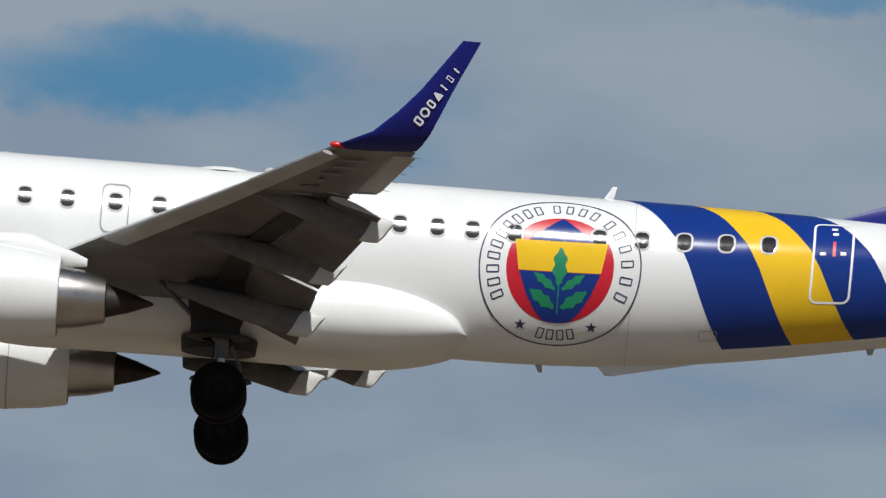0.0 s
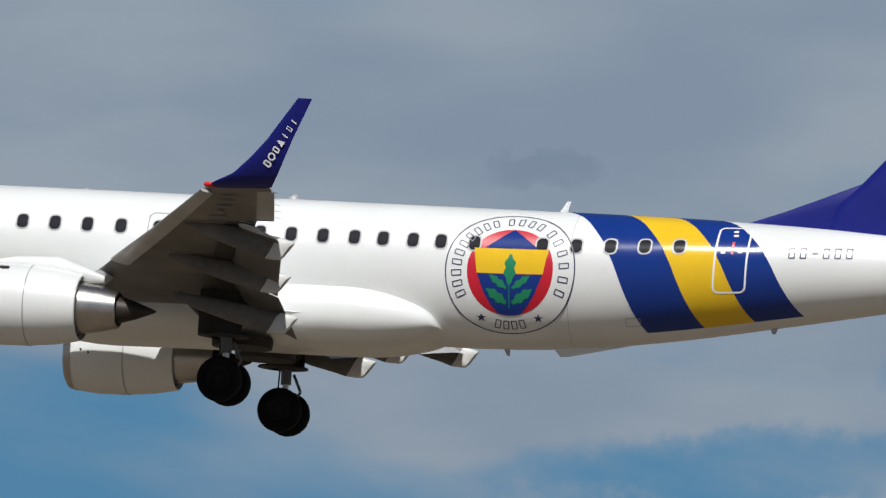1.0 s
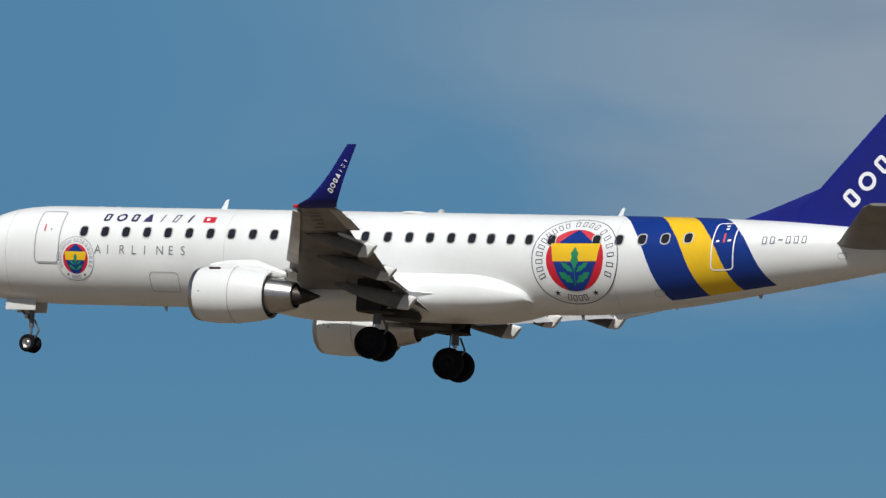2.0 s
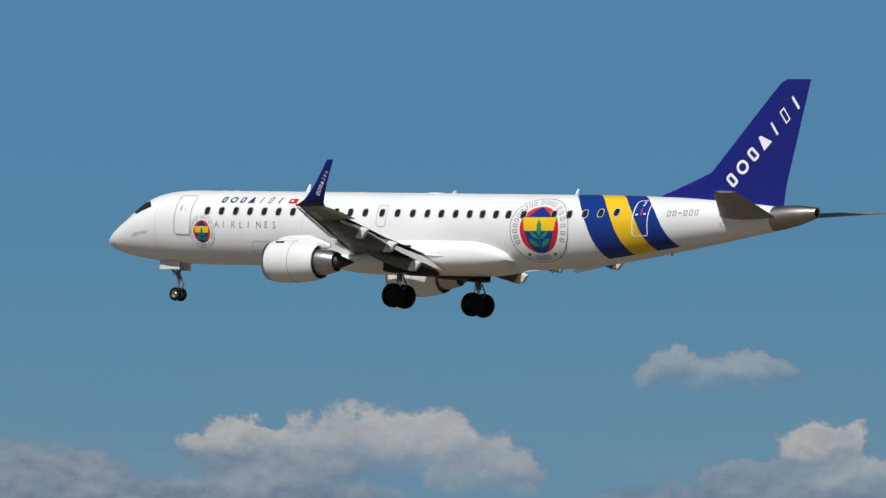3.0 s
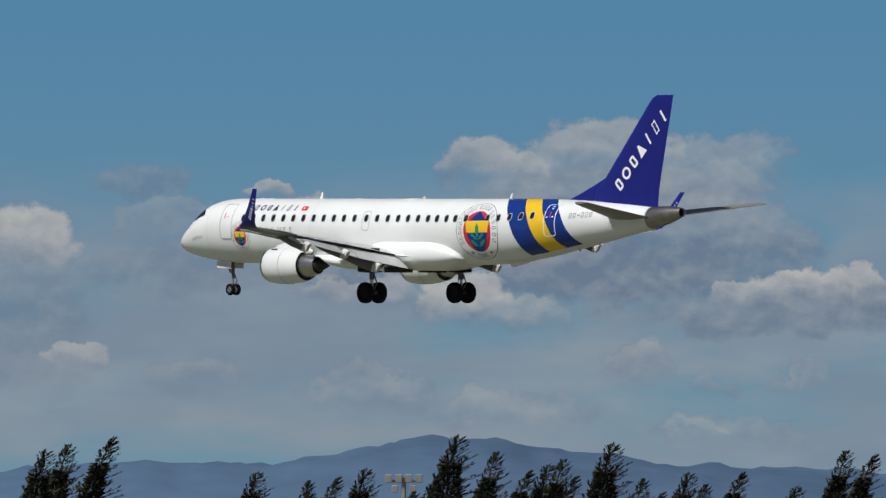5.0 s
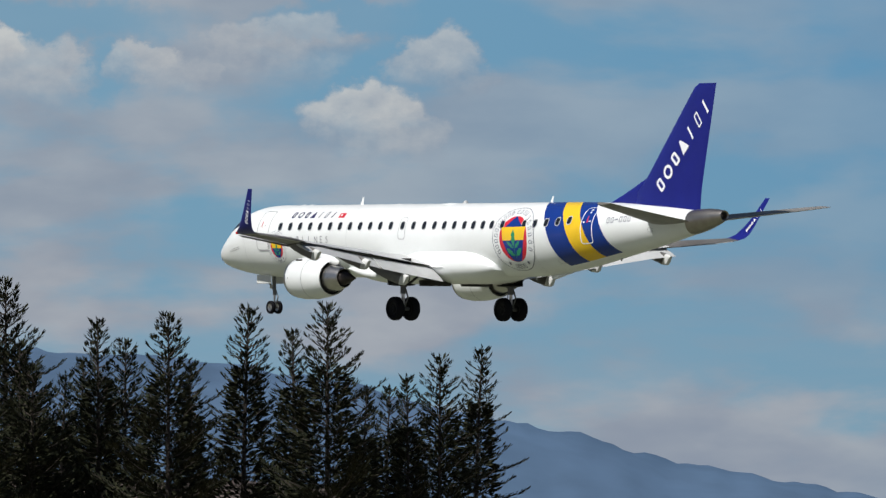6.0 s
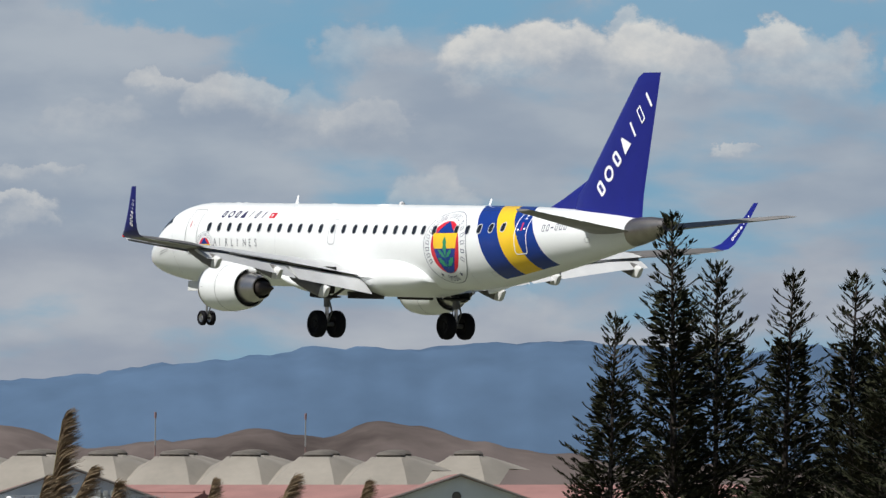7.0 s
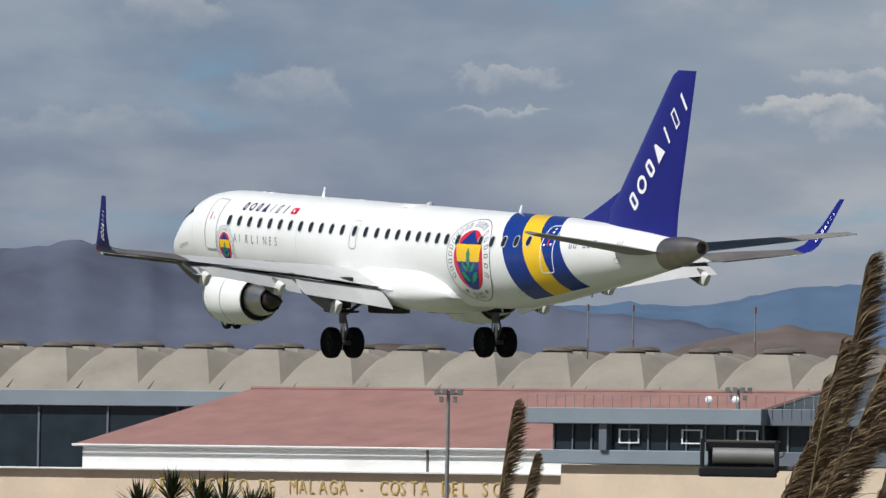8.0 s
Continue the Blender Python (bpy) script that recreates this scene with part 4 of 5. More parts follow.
        glow = k.outputs[0]
        cap = math_("MAXIMUM", cap, shape)
    b1 = noise_(vec(az, math_("MULTIPLY", el, 1.4), 2.0), 3.4, 6, 0.58)
    b2 = noise_(vec(math_("ADD", az, 0.02), math_("MULTIPLY_ADD", el, 1.4, 0.09), 2.0), 3.4, 6, 0.58)
    relief = math_("MULTIPLY", math_("SUBTRACT", b1, b2), 1.25)
    west = ramp(az, 50.0, 58.0)
    tops = mixc(west, (0.44, 0.445, 0.44), (0.50, 0.495, 0.475))
    base = mixc(west, (0.150, 0.195, 0.275), (0.22, 0.26, 0.32))
    heap = mixc(math_("ADD", glow, relief, 0.0, True), base, tops)
    mass = mixc(math_("ADD", math_("ADD", relief, body), ramp(b1, 0.3, 0.75, 0.0, 0.30), 0.0, True), (0.140, 0.190, 0.268), (0.345, 0.370, 0.395))
    # thin haze bands low down
    band_ = noise_(vec(math_("MULTIPLY", az, 0.35), math_("MULTIPLY", el, 2.6), 3.0), 1.1, 5, 0.5)
    haze = math_("MULTIPLY", ramp(band_, 0.36, 0.68), ramp(el, 2.4, 0.6, 0.0, 0.66))
    back = mixc(math_("MULTIPLY", haze, ramp(az, 33.0, 42.0)), clear, (0.240, 0.284, 0.338))
    # a softer, greyer layer fills the western sky
    veil = noise_(vec(math_("MULTIPLY", az, 0.6), math_("MULTIPLY", el, 1.6), 5.0), 1.0, 6, 0.5, 0.2)
    veils = math_("MULTIPLY", ramp(math_("ADD", veil, ramp(az, 59.0, 63.5, 0.0, 0.16)), 0.38, 0.56), math_("ADD", math_("MULTIPLY", west, 0.88), math_("MULTIPLY", ramp(az, 42.5, 45.5), ramp(el, 2.3, 1.5, 0.0, 0.62)), 0.0, True))
    vfine = noise_(vec(math_("MULTIPLY", az, 0.7), math_("MULTIPLY", el, 1.7), 11.0), 1.6, 5, 0.48)
    vcol = mixc(ramp(vfine, 0.30, 0.74), mixc(west, (0.20, 0.245, 0.315), (0.222, 0.252, 0.306)), mixc(west, (0.29, 0.322, 0.362), (0.315, 0.338, 0.372)))
    dusk = ramp(az, 62.6, 65.4)
    vcol = mixc(math_("MULTIPLY", dusk, 0.75), vcol, mixc(ramp(vfine, 0.30, 0.74), (0.150, 0.188, 0.260), (0.235, 0.270, 0.322)))
    # blue gaps stay open between the western clouds
    gap = val(0.0)
    for a, e, ra, re in near(((58.3, 3.42, 1.3, 0.16), (57.55, 3.15, 0.16, 0.22), (60.85, 3.2, 0.36, 0.30), (56.2, 3.45, 0.5, 0.12), (61.3, 3.45, 0.8, 0.12))):
        dy, d = offset(a, e, ra, re)
        gap = math_("MAXIMUM", gap, ramp(d, 1.5, 0.3, 0.0, 0.85))
    back = mixc(math_("MULTIPLY", veils, math_("SUBTRACT", 1.0, gap)), back, vcol)
    col = mixc(cover, back, mass)
    col = mixc(math_("MULTIPLY", cap, 0.95), col, heap)

    # a grey sheet of high cloud over the eastern sky
    edge = math_("SUBTRACT", el, ramp(az, 6.0, 19.0, 0.4, 4.30))
    streak = noise_(vec(math_("MULTIPLY", az, 0.45), math_("MULTIPLY_ADD", az, -0.24, math_("MULTIPLY", el, 1.3))), 0.7, 5, 0.45, 0.2)
    hole = val(0.0)
    for a, e, ra, re in near(((0.95, 6.38, 1.2, 0.26), (-3.1, 6.80, 0.9, 0.14), (25.6, 5.35, 1.1, 0.36), (3.1, 6.3, 1.2, 0.25), (14.6, 3.55, 1.3, 0.22), (13.1, 4.1, 0.8, 0.2))):
        dy, d = offset(a, e, ra, re)
        hole = math_("MAXIMUM", hole, ramp(d, 2.2, 0.0, 0.0, 0.25))
    sheet = math_("SUBTRACT", math_("ADD", streak, ramp(edge, -1.3, 0.7, -0.26, 0.24)), hole)
    sheet = math_("MULTIPLY", ramp(sheet, 0.36, 0.66), ramp(az, 26.0, 32.0, 0.92, 0.0))
    fine = noise_(vec(math_("MULTIPLY", az, 0.5), math_("MULTIPLY", el, 1.5), 2.0), 0.9, 5, 0.45)
    grey = mixc(ramp(fine, 0.3, 0.72), (0.232, 0.288, 0.366), (0.312, 0.360, 0.414))
    col = mixc(sheet, col, grey)
    # two small dark shreds under the sheet
    shred = val(0.0)
    for a, e, ra, re in near(((7.05, 6.10, 0.42, 0.12), (6.6, 6.35, 0.45, 0.10), (15.9, 5.25, 0.30, 0.10))):
        dy, d = offset(a, e, ra, re)
        shred = math_("MAXIMUM", shred, ramp(d, 1.6, 0.3, 0.0, 0.36))
    col = mixc(shred, col, (0.15, 0.20, 0.28))

    em, out = n.new("ShaderNodeEmission"), n.new("ShaderNodeOutputMaterial")
    l.new(col, em.inputs[0]), l.new(em.outputs[0], out.inputs[0])
    return m


bm = bmesh.new()
uvl = bm.loops.layers.uv.new("UVMap")
STRETCHES = (-180, 10, 34, 36, 38, 40, 42, 44, 46, 48, 50, 54, 58, 60, 62, 64, 66, 180)
els = (-1, 0, 1, 2, 3, 4, 5, 6, 7, 8, 9)
for i in range(-90, 90):
    for e0, e1 in zip(els, els[1:]):
        cs = [(i * 2, e0), (i * 2 + 2, e0), (i * 2 + 2, e1), (i * 2, e1)]
        f = bm.faces.new([bm.verts.new(bearing(a, 4600, 2 + 4600 * math.tan(radians(e)))) for a, e in cs])
        f.material_index = sum(i * 2 >= q for q in STRETCHES[1:-1])
        for lp, (a, e) in zip(f.loops, cs):
            lp[uvl].uv = (a / 100, e / 100)
bmesh.ops.remove_doubles(bm, verts=bm.verts, dist=0.01)
tagged(part("sky_backdrop", bm, [sky_material(a, b) for a, b in zip(STRETCHES, STRETCHES[1:])], None), "blue sky with grey and white clouds", "sky", kind="structure")


# mountains and hills
def ridge(name, az0, az1, dist, depth, crest, rough, mat, label, seed, step=0.06):
    """A range of hills whose crest, in degrees above the eye, follows a few soft swells."""
    azs = np.arange(az0, az1, step)
    rows = []
    for j in range(9):
        u = j / 8
        rad = dist + depth * (u - 0.75)
        rise = math.sin(min(1.0, u / 0.75) * math.pi / 2) if u <= 0.75 else math.cos((u - 0.75) / 0.25 * 1.2)
        ring = []
        for a in azs:
            h = np.interp(a, *crest)
            nz = noise.fractal(Vector((a * 1.3, j * 0.35, seed)), 0.9, 2.1, 6) * rough + noise.fractal(Vector((a * 6, j * 0.8, seed + 5)), 0.9, 2.1, 4) * rough * 0.35
            ring.append(bearing(a, rad, 2 + dist * math.tan(radians(max(0.02, h + nz * 0.9))) * rise - (4 if j == 0 else 0)))
        rows.append(ring)
    ob = part(name, loft(rows, caps=False, closed=False), mat, None, "", True)
    return tagged(ob, label, "mountain", kind="structure")


# the haze of distance is mixed into the far and mid base colours
FAR = material("far_mountain_hazed", (0.078, 0.124, 0.195), 0.95, vary=0.20, scale=0.006, fine=0.05, spec=0.0)
MID = material("mid_hill_hazed", (0.088, 0.100, 0.140), 0.95, vary=0.30, scale=0.012, fine=0.07, spec=0.0)
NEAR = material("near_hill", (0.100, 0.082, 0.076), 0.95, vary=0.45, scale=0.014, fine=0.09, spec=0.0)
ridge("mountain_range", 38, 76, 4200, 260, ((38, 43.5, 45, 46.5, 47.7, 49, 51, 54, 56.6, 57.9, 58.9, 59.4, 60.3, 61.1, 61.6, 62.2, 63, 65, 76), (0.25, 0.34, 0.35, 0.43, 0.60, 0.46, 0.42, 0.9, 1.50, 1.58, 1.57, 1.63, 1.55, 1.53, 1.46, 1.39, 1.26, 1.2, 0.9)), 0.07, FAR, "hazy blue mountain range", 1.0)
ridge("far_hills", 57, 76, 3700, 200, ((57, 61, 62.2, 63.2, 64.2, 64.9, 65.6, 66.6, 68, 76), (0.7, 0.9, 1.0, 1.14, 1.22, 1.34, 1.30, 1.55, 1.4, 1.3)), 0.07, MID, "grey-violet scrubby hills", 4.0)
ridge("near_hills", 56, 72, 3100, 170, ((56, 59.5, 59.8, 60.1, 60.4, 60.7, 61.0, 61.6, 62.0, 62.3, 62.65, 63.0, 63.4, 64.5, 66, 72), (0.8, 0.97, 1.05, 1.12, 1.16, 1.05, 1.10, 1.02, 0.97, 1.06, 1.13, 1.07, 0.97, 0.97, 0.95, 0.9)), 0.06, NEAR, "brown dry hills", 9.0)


# ---- conifers ----
def leaf_material(name, dark, light, rough=0.6):
    m = bpy.data.materials.new(name)
    m.use_nodes = True
    n, l = m.node_tree.nodes, m.node_tree.links
    b = n["Principled BSDF"]
    b.inputs["Roughness"].default_value = rough
    g = n.new("ShaderNodeNewGeometry")
    mix = n.new("ShaderNodeMix")
    mix.data_type = "RGBA"
    mix.inputs[6].default_value, mix.inputs[7].default_value = (*dark, 1), (*light, 1)
    l.new(g.outputs["Random Per Island"], mix.inputs[0])
    tc, nz, mul = n.new("ShaderNodeTexCoord"), n.new("ShaderNodeTexNoise"), n.new("ShaderNodeMix")
    nz.inputs["Scale"].default_value = 1.6
    l.new(tc.outputs["Object"], nz.inputs["Vector"])
    mul.data_type, mul.blend_type = "RGBA", "MULTIPLY"
    mul.inputs[0].default_value = 0.6
    l.new(mix.outputs[2], mul.inputs[6]), l.new(nz.outputs["Fac"], mul.inputs[7])
    l.new(mul.outputs[2], b.inputs["Base Color"])
    b.inputs["Specular IOR Level"].default_value = 0.10
    return m


BARK = material("conifer_bark", (0.030, 0.022, 0.016), 0.9, vary=0.3, scale=6, bump=0.5)
NEEDLE = leaf_material("conifer_foliage", (0.012, 0.016, 0.009), (0.056, 0.058, 0.030), 0.85)
NEEDLE_WIND = leaf_material("conifer_foliage_pale", (0.016, 0.021, 0.012), (0.085, 0.084, 0.048), 0.85)


def conifer(height, radius, bend, seed, mat, step=0.043, wind=0.0, bare=0.42, fine=1.0):
    """A cypress-like tree: a straight leader, tiers of boughs, each a flat feather of twigs turned up at its tip."""
    rnd = random.Random(seed)
    tree = thing("conifer_tree", "dark green feathery conifer in a dense row", "tree", group="conifer row")

    def sway(p):
        t = max(0.0, p.z / height)
        return Vector((p.x + bend * t**2.8, p.y, p.z - 0.25 * abs(bend) * t**4))

    wood = bmesh.new()
    for i in range(10):
        z0, z1 = height * i / 10 * 0.99, height * (i + 1) / 10 * 0.99
        tube(sway(Vector((0, 0, z0))), sway(Vector((0, 0, z1))), 0.09 * (1 - i / 10) + 0.008, 0.09 * (0.9 - i / 10) + 0.008, 6, wood)
    vs, fs = [], []

    def spray(p, d, ln, wd, flat):
        side = d.cross(flat)
        if side.length < 1e-3:
            side = Vector((1, 0, 0))
        side = side.normalized() * wd
        k = len(vs)
        vs.extend([sway(p), sway(p + d * ln * 0.5 - side), sway(p + d * ln), sway(p + d * ln * 0.5 + side)])
        fs.append((k, k + 1, k + 2, k + 3))

    z, turn = height * 0.12, rnd.random() * 6
    while z < height * 0.985:
        t = z / height
        low = t < bare
        tier = (z / 0.46 + seed * 0.37) % 1.0
        reach = radius * ((1 - t) ** 1.02) * (1.20 - 0.50 * tier) * rnd.uniform(0.72, 1.16) + 0.07
        if rnd.random() < 0.10:
            reach *= 1.22
        turn += 2.4 + rnd.uniform(-0.5, 0.5)
        lift = radians(-4 + 30 * t**3 + rnd.uniform(-9, 11))
        ct, st = math.cos(turn), math.sin(turn)
        d0 = Vector((ct * math.cos(lift), st * math.cos(lift), math.sin(lift)))
        sd0 = Vector((-st, ct, 0))
        flat = d0.cross(sd0)
        base = Vector((0, 0, z))
        n = max(3, int(reach / (0.16 if low else 0.056) * fine))

        def along(u):
            return base + d0 * reach * u + Vector((wind * reach * u**1.5, 0, 0.24 * reach * u**2.4))

        if reach > 0.15:
            tube(sway(base), sway(along(0.5)), 0.016, 0.010, 3, wood)
            tube(sway(along(0.5)), sway(along(0.95)), 0.010, 0.004, 3, wood)
        for i in range(n):
            u = 0.12 + 0.88 * (i + 1) / n
            p = along(u)
            out = (along(u + 0.05) - along(u - 0.05)).normalized()
            twig = (0.05 + 0.46 * reach * math.sqrt(u) * (1.06 - u) ** 0.8) * rnd.uniform(0.7, 1.2)
            m = max(2, int(twig / (0.10 if low else 0.042) * fine))
            for sg in (-1, 1):
                tw = (out + sd0 * sg * rnd.uniform(0.55, 0.95) + Vector((0, 0, rnd.uniform(-0.05, 0.42)))).normalized()
                for q in range(m):
                    v = (q + 0.6) / m
                    ln = rnd.uniform(0.06, 0.115) * (2.0 if low else 1.0) / fine**0.5
                    dd = (tw + out * rnd.uniform(0.0, 0.8) + Vector((rnd.uniform(-0.25, 0.25), rnd.uniform(-0.25, 0.25), rnd.uniform(-0.1, 0.45)))).normalized()
                    spray(p + tw * twig * v, dd, ln, ln * rnd.uniform(0.12, 0.20), flat + Vector((rnd.uniform(-0.7, 0.7), rnd.uniform(-0.7, 0.7), 0)))
            if i == n - 1:
                for q in range(4):
                    spray(p, (out + Vector((rnd.uniform(-0.25, 0.25), rnd.uniform(-0.25, 0.25), 0.3))).normalized(), 0.13, 0.012, flat)
        z += step * rnd.uniform(0.7, 1.3) * (2.4 if low else (0.7 + 0.5 * (1 - t)))
    # close shaded foliage round the trunk
    for i in range(int(3200 * fine)):
        t = 0.28 + rnd.random() ** 1.3 * 0.58
        a, rr = rnd.uniform(0, 6.283), radius * (1 - t) * 0.56 * math.sqrt(rnd.random())
        d = Vector((math.cos(a), math.sin(a), rnd.uniform(-0.2, 0.8))).normalized()
        ln = rnd.uniform(0.10, 0.18)
        spray(Vector((rr * math.cos(a), rr * math.sin(a), t * height)), d, ln, ln * 0.16, Vector((rnd.uniform(-1, 1), rnd.uniform(-1, 1), rnd.uniform(-1, 1))))
    # the leader
    for i in range(26):
        a = i * 2.4
        k = i / 26
        spray(Vector((0, 0, height * (0.93 + 0.07 * k))), Vector((math.cos(a) * (0.75 - 0.5 * k), math.sin(a) * (0.75 - 0.5 * k), 1)).normalized(), 0.13 - 0.04 * k, 0.012, Vector((math.sin(a), math.cos(a), 0.2)))
    part("trunk", wood, BARK, tree)
    me = bpy.data.meshes.new("crown")
    me.from_pydata(vs, [], fs)
    me.materials.append(mat)
    new("crown", me).parent = tree
    return tree


TALL = ((59.66, 5.97), (59.36, 7.39), (59.16, 6.89), (58.90, 6.58), (58.59, 6.70), (58.27, 7.72), (58.13, 6.19), (57.99, 6.17), (57.88, 6.50), (57.77, 6.91), (57.63, 6.68), (57.41, 6.88), (57.01, 7.18), (56.72, 6.90), (56.56, 7.08), (56.38, 5.93), (56.24, 6.03), (56.12, 6.02), (55.95, 6.43), (55.76, 6.72), (58.20, 6.55), (57.27, 6.33), (58.43, 6.13))
ROW = ((48.63, 3.18), (48.47, 3.60), (48.32, 3.76), (48.04, 3.19), (47.91, 3.61), (47.80, 4.56), (47.58, 4.10), (47.39, 3.76), (47.29, 3.86), (47.20, 3.94), (47.13, 3.63), (46.93, 4.27), (46.75, 3.49), (46.64, 3.24), (46.50, 3.60), (46.40, 3.36), (46.19, 3.73), (45.89, 3.28), (45.61, 4.15), (45.45, 4.15), (45.27, 3.23), (44.92, 4.06), (44.71, 3.94), (44.56, 3.51), (44.27, 2.70), (43.79, 2.97), (50.12, 4.20), (49.99, 4.37), (49.74, 4.54), (48.93, 3.67), (48.63, 3.50))
models = [conifer(7.0, (1.95, 1.6, 2.75, 1.75)[k], (0.10, -0.05, 0.0, 0.14)[k], 10 + k, NEEDLE) for k in range(4)]
used = set()
for i, (az, top) in enumerate(TALL):
    k = 2 if i in (5, 11, 20) else i % 4
    p = bearing(az, 170 + (i * 37 % 11) - 5)
    s = top / 7.0
    m = Matrix.LocRotScale(p, Euler((0, 0, radians(az + (i * 47) % 40 - 20))), None)
    tr = models[k] if k not in used else copy_thing(models[k], m)
    used.add(k)
    tr.matrix_basis = m @ Matrix.Diagonal((s, s, s, 1))
# a second, lower rank closes the row behind
for i in range(10):
    az, s = 59.15 - 0.39 * i + 0.03 * ((i * 7) % 5), 0.52 + 0.03 * ((i * 5) % 7)
    tr = copy_thing(models[(i * 3) % 4], Matrix())
    tr.matrix_basis = Matrix.LocRotScale(bearing(az, 176.5 + (i * 13) % 4), Euler((0, 0, radians(i * 67))), (s, s, s))
tr = copy_thing(models[1], Matrix())
tr.matrix_basis = Matrix.LocRotScale(bearing(59.78, 168), Euler((0, 0, 1.0)), (0.57, 0.57, 0.57))
WIND_BEND = (0.42, 0.66, 0.32)
winded = [conifer(4.0, (1.15, 1.0, 1.5)[k], WIND_BEND[k], 30 + k, NEEDLE_WIND, 0.036, 0.35, 0.25, 0.92) for k in range(3)]
used = set()
for i, (az, top) in enumerate(ROW):
    k = i % 3
    s = top / 3.95
    dist = 240 + (i * 37 % 11) - 5
    p = bearing(az + math.degrees((WIND_BEND[k] * s + 0.10) / dist), dist)
    m = Matrix.LocRotScale(p, Euler((0, 0, radians(az + (i * 53) % 30 - 15))), None)
    tr = winded[k] if k not in used else copy_thing(winded[k], m)
    used.add(k)
    tr.matrix_basis = m @ Matrix.Diagonal((s, s, s, 1))
    tagged(tr, "wind-bent dark green conifer in a hedge row", "tree", "windswept hedge")

# ---- reeds ----
STEM = material("reed_stem", (0.20, 0.17, 0.08), 0.7, vary=0.25, scale=8)
PLUME = leaf_material("reed_plume", (0.13, 0.088, 0.052), (0.36, 0.265, 0.165), 0.9)
BLADE = leaf_material("reed_leaf", (0.10, 0.10, 0.035), (0.22, 0.19, 0.08), 0.7)


def reed(height, plume, lean, seed, width=0.30, blades=4):
    """A tall reed whose feathery plume the wind lays to one side (local x)."""
    rnd = random.Random(seed)
    r = thing("reed", "tall dry reed with a feathery brown plume", "reed", group="reeds")

    def spine(t):
        return Vector((lean * t**2.2, 0, height * (t - 0.10 * abs(lean) * t**3)))

    st = bmesh.new()
    for i in range(10):
        tube(spine(i / 10), spine((i + 1) / 10), 0.016 * (1.15 - i / 10), 0.016 * (1.05 - i / 10), 6, st)
    part("stem", st, STEM, r)
    vs, fs = [], []
    t0 = 1 - plume / height
    for i in range(1900):
        u = rnd.random() ** 0.9
        p = spine(t0 + (1 - t0) * u)
        ax = (spine(min(1.0, t0 + (1 - t0) * u + 0.02)) - spine(t0 + (1 - t0) * u - 0.02)).normalized()
        ln = plume * (0.10 + 0.20 * math.sin(math.pi * (0.12 + 0.80 * u)) * rnd.random())
        a = rnd.uniform(0, 6.283)
        rad = Vector((math.cos(a), math.sin(a), 0))
        d = (ax * rnd.uniform(0.7, 1.2) + rad * width * rnd.uniform(0.3, 1.3) + Vector((0.45, 0, 0.0))).normalized()
        tip = p + d * ln + Vector((0.22 * ln, 0, -0.16 * ln))
        midp = p + d * ln * 0.55
        side = d.cross(Vector((rnd.uniform(-1, 1), rnd.uniform(-1, 1), 0.3))).normalized() * 0.0048
        k = len(vs)
        vs.extend([p, midp - side, tip, midp + side])
        fs.append((k, k + 1, k + 2, k + 3))
    me = bpy.data.meshes.new("plume")
    me.from_pydata(vs, [], fs)
    me.materials.append(PLUME)
    new("plume", me).parent = r
    for i in range(blades):
        bm = bmesh.new()
        z0 = height * rnd.uniform(0.25, 0.6)
        a, ln = rnd.uniform(-0.7, 0.7), rnd.uniform(0.5, 0.9)
        rows = []
        for j in range(7):
            u = j / 6
            p = spine(z0 / height) + Vector((math.cos(a) * ln * u * 0.6, math.sin(a) * ln * u * 0.6, ln * (u - 0.55 * u * u)))
            w = 0.022 * (1 - u) + 0.002
            rows.append([p + Vector((0, -w, 0)), p + Vector((0, 0, -0.006)), p + Vector((0, w, 0))])
        part("leaf", loft(rows, caps=False, closed=False), BLADE, r)
    return r


for i, (az, dist, top, plume, lean, width) in enumerate(((62.16, 168, 4.80, 1.75, 0.35, 0.20), (62.20, 169, 4.30, 1.5, 0.80, 0.34), (62.26, 167, 3.95, 1.4, 0.40, 0.34), (62.22, 166, 3.55, 1.3, 0.75, 0.40), (62.34, 168, 3.2, 1.2, 0.6, 0.40), (61.29, 170, 4.20, 1.45, 0.75, 0.42), (61.34, 169, 3.85, 1.3, 0.70, 0.45), (60.88, 171, 4.05, 1.25, 0.50, 0.40), (63.28, 165, 3.2, 1.0, 0.22, 0.22), (63.24, 166, 2.75, 0.7, 0.30, 0.3), (61.52, 170, 4.0, 1.1, 0.40, 0.34), (61.60, 172, 3.7, 0.6, 0.2, 0.24), (62.30, 170, 3.6, 1.3, 0.35, 0.4), (62.08, 165, 3.6, 1.4, 0.7, 0.45), (62.02, 166, 3.1, 1.2, 0.5, 0.5), (61.95, 167, 3.9, 1.4, 0.4, 0.4), (61.90, 166, 3.3, 1.2, 0.6, 0.5), (62.12, 164, 2.7, 1.0, 0.5, 0.5), (62.42, 168, 3.0, 1.1, 0.55, 0.5), (62.36, 166, 2.8, 1.0, 0.6, 0.5), (62.28, 165, 3.1, 1.2, 0.6, 0.55))):
    ob = reed(top, plume, lean, 50 + i, width, 12 if i >= 12 else 5)
    ob.matrix_basis = Matrix.LocRotScale(bearing(az, dist), Euler((0, 0, radians(az))), None)

GREEN_LEAF = leaf_material("green_reed_leaf", (0.22, 0.34, 0.08), (0.30, 0.42, 0.12), 0.6)


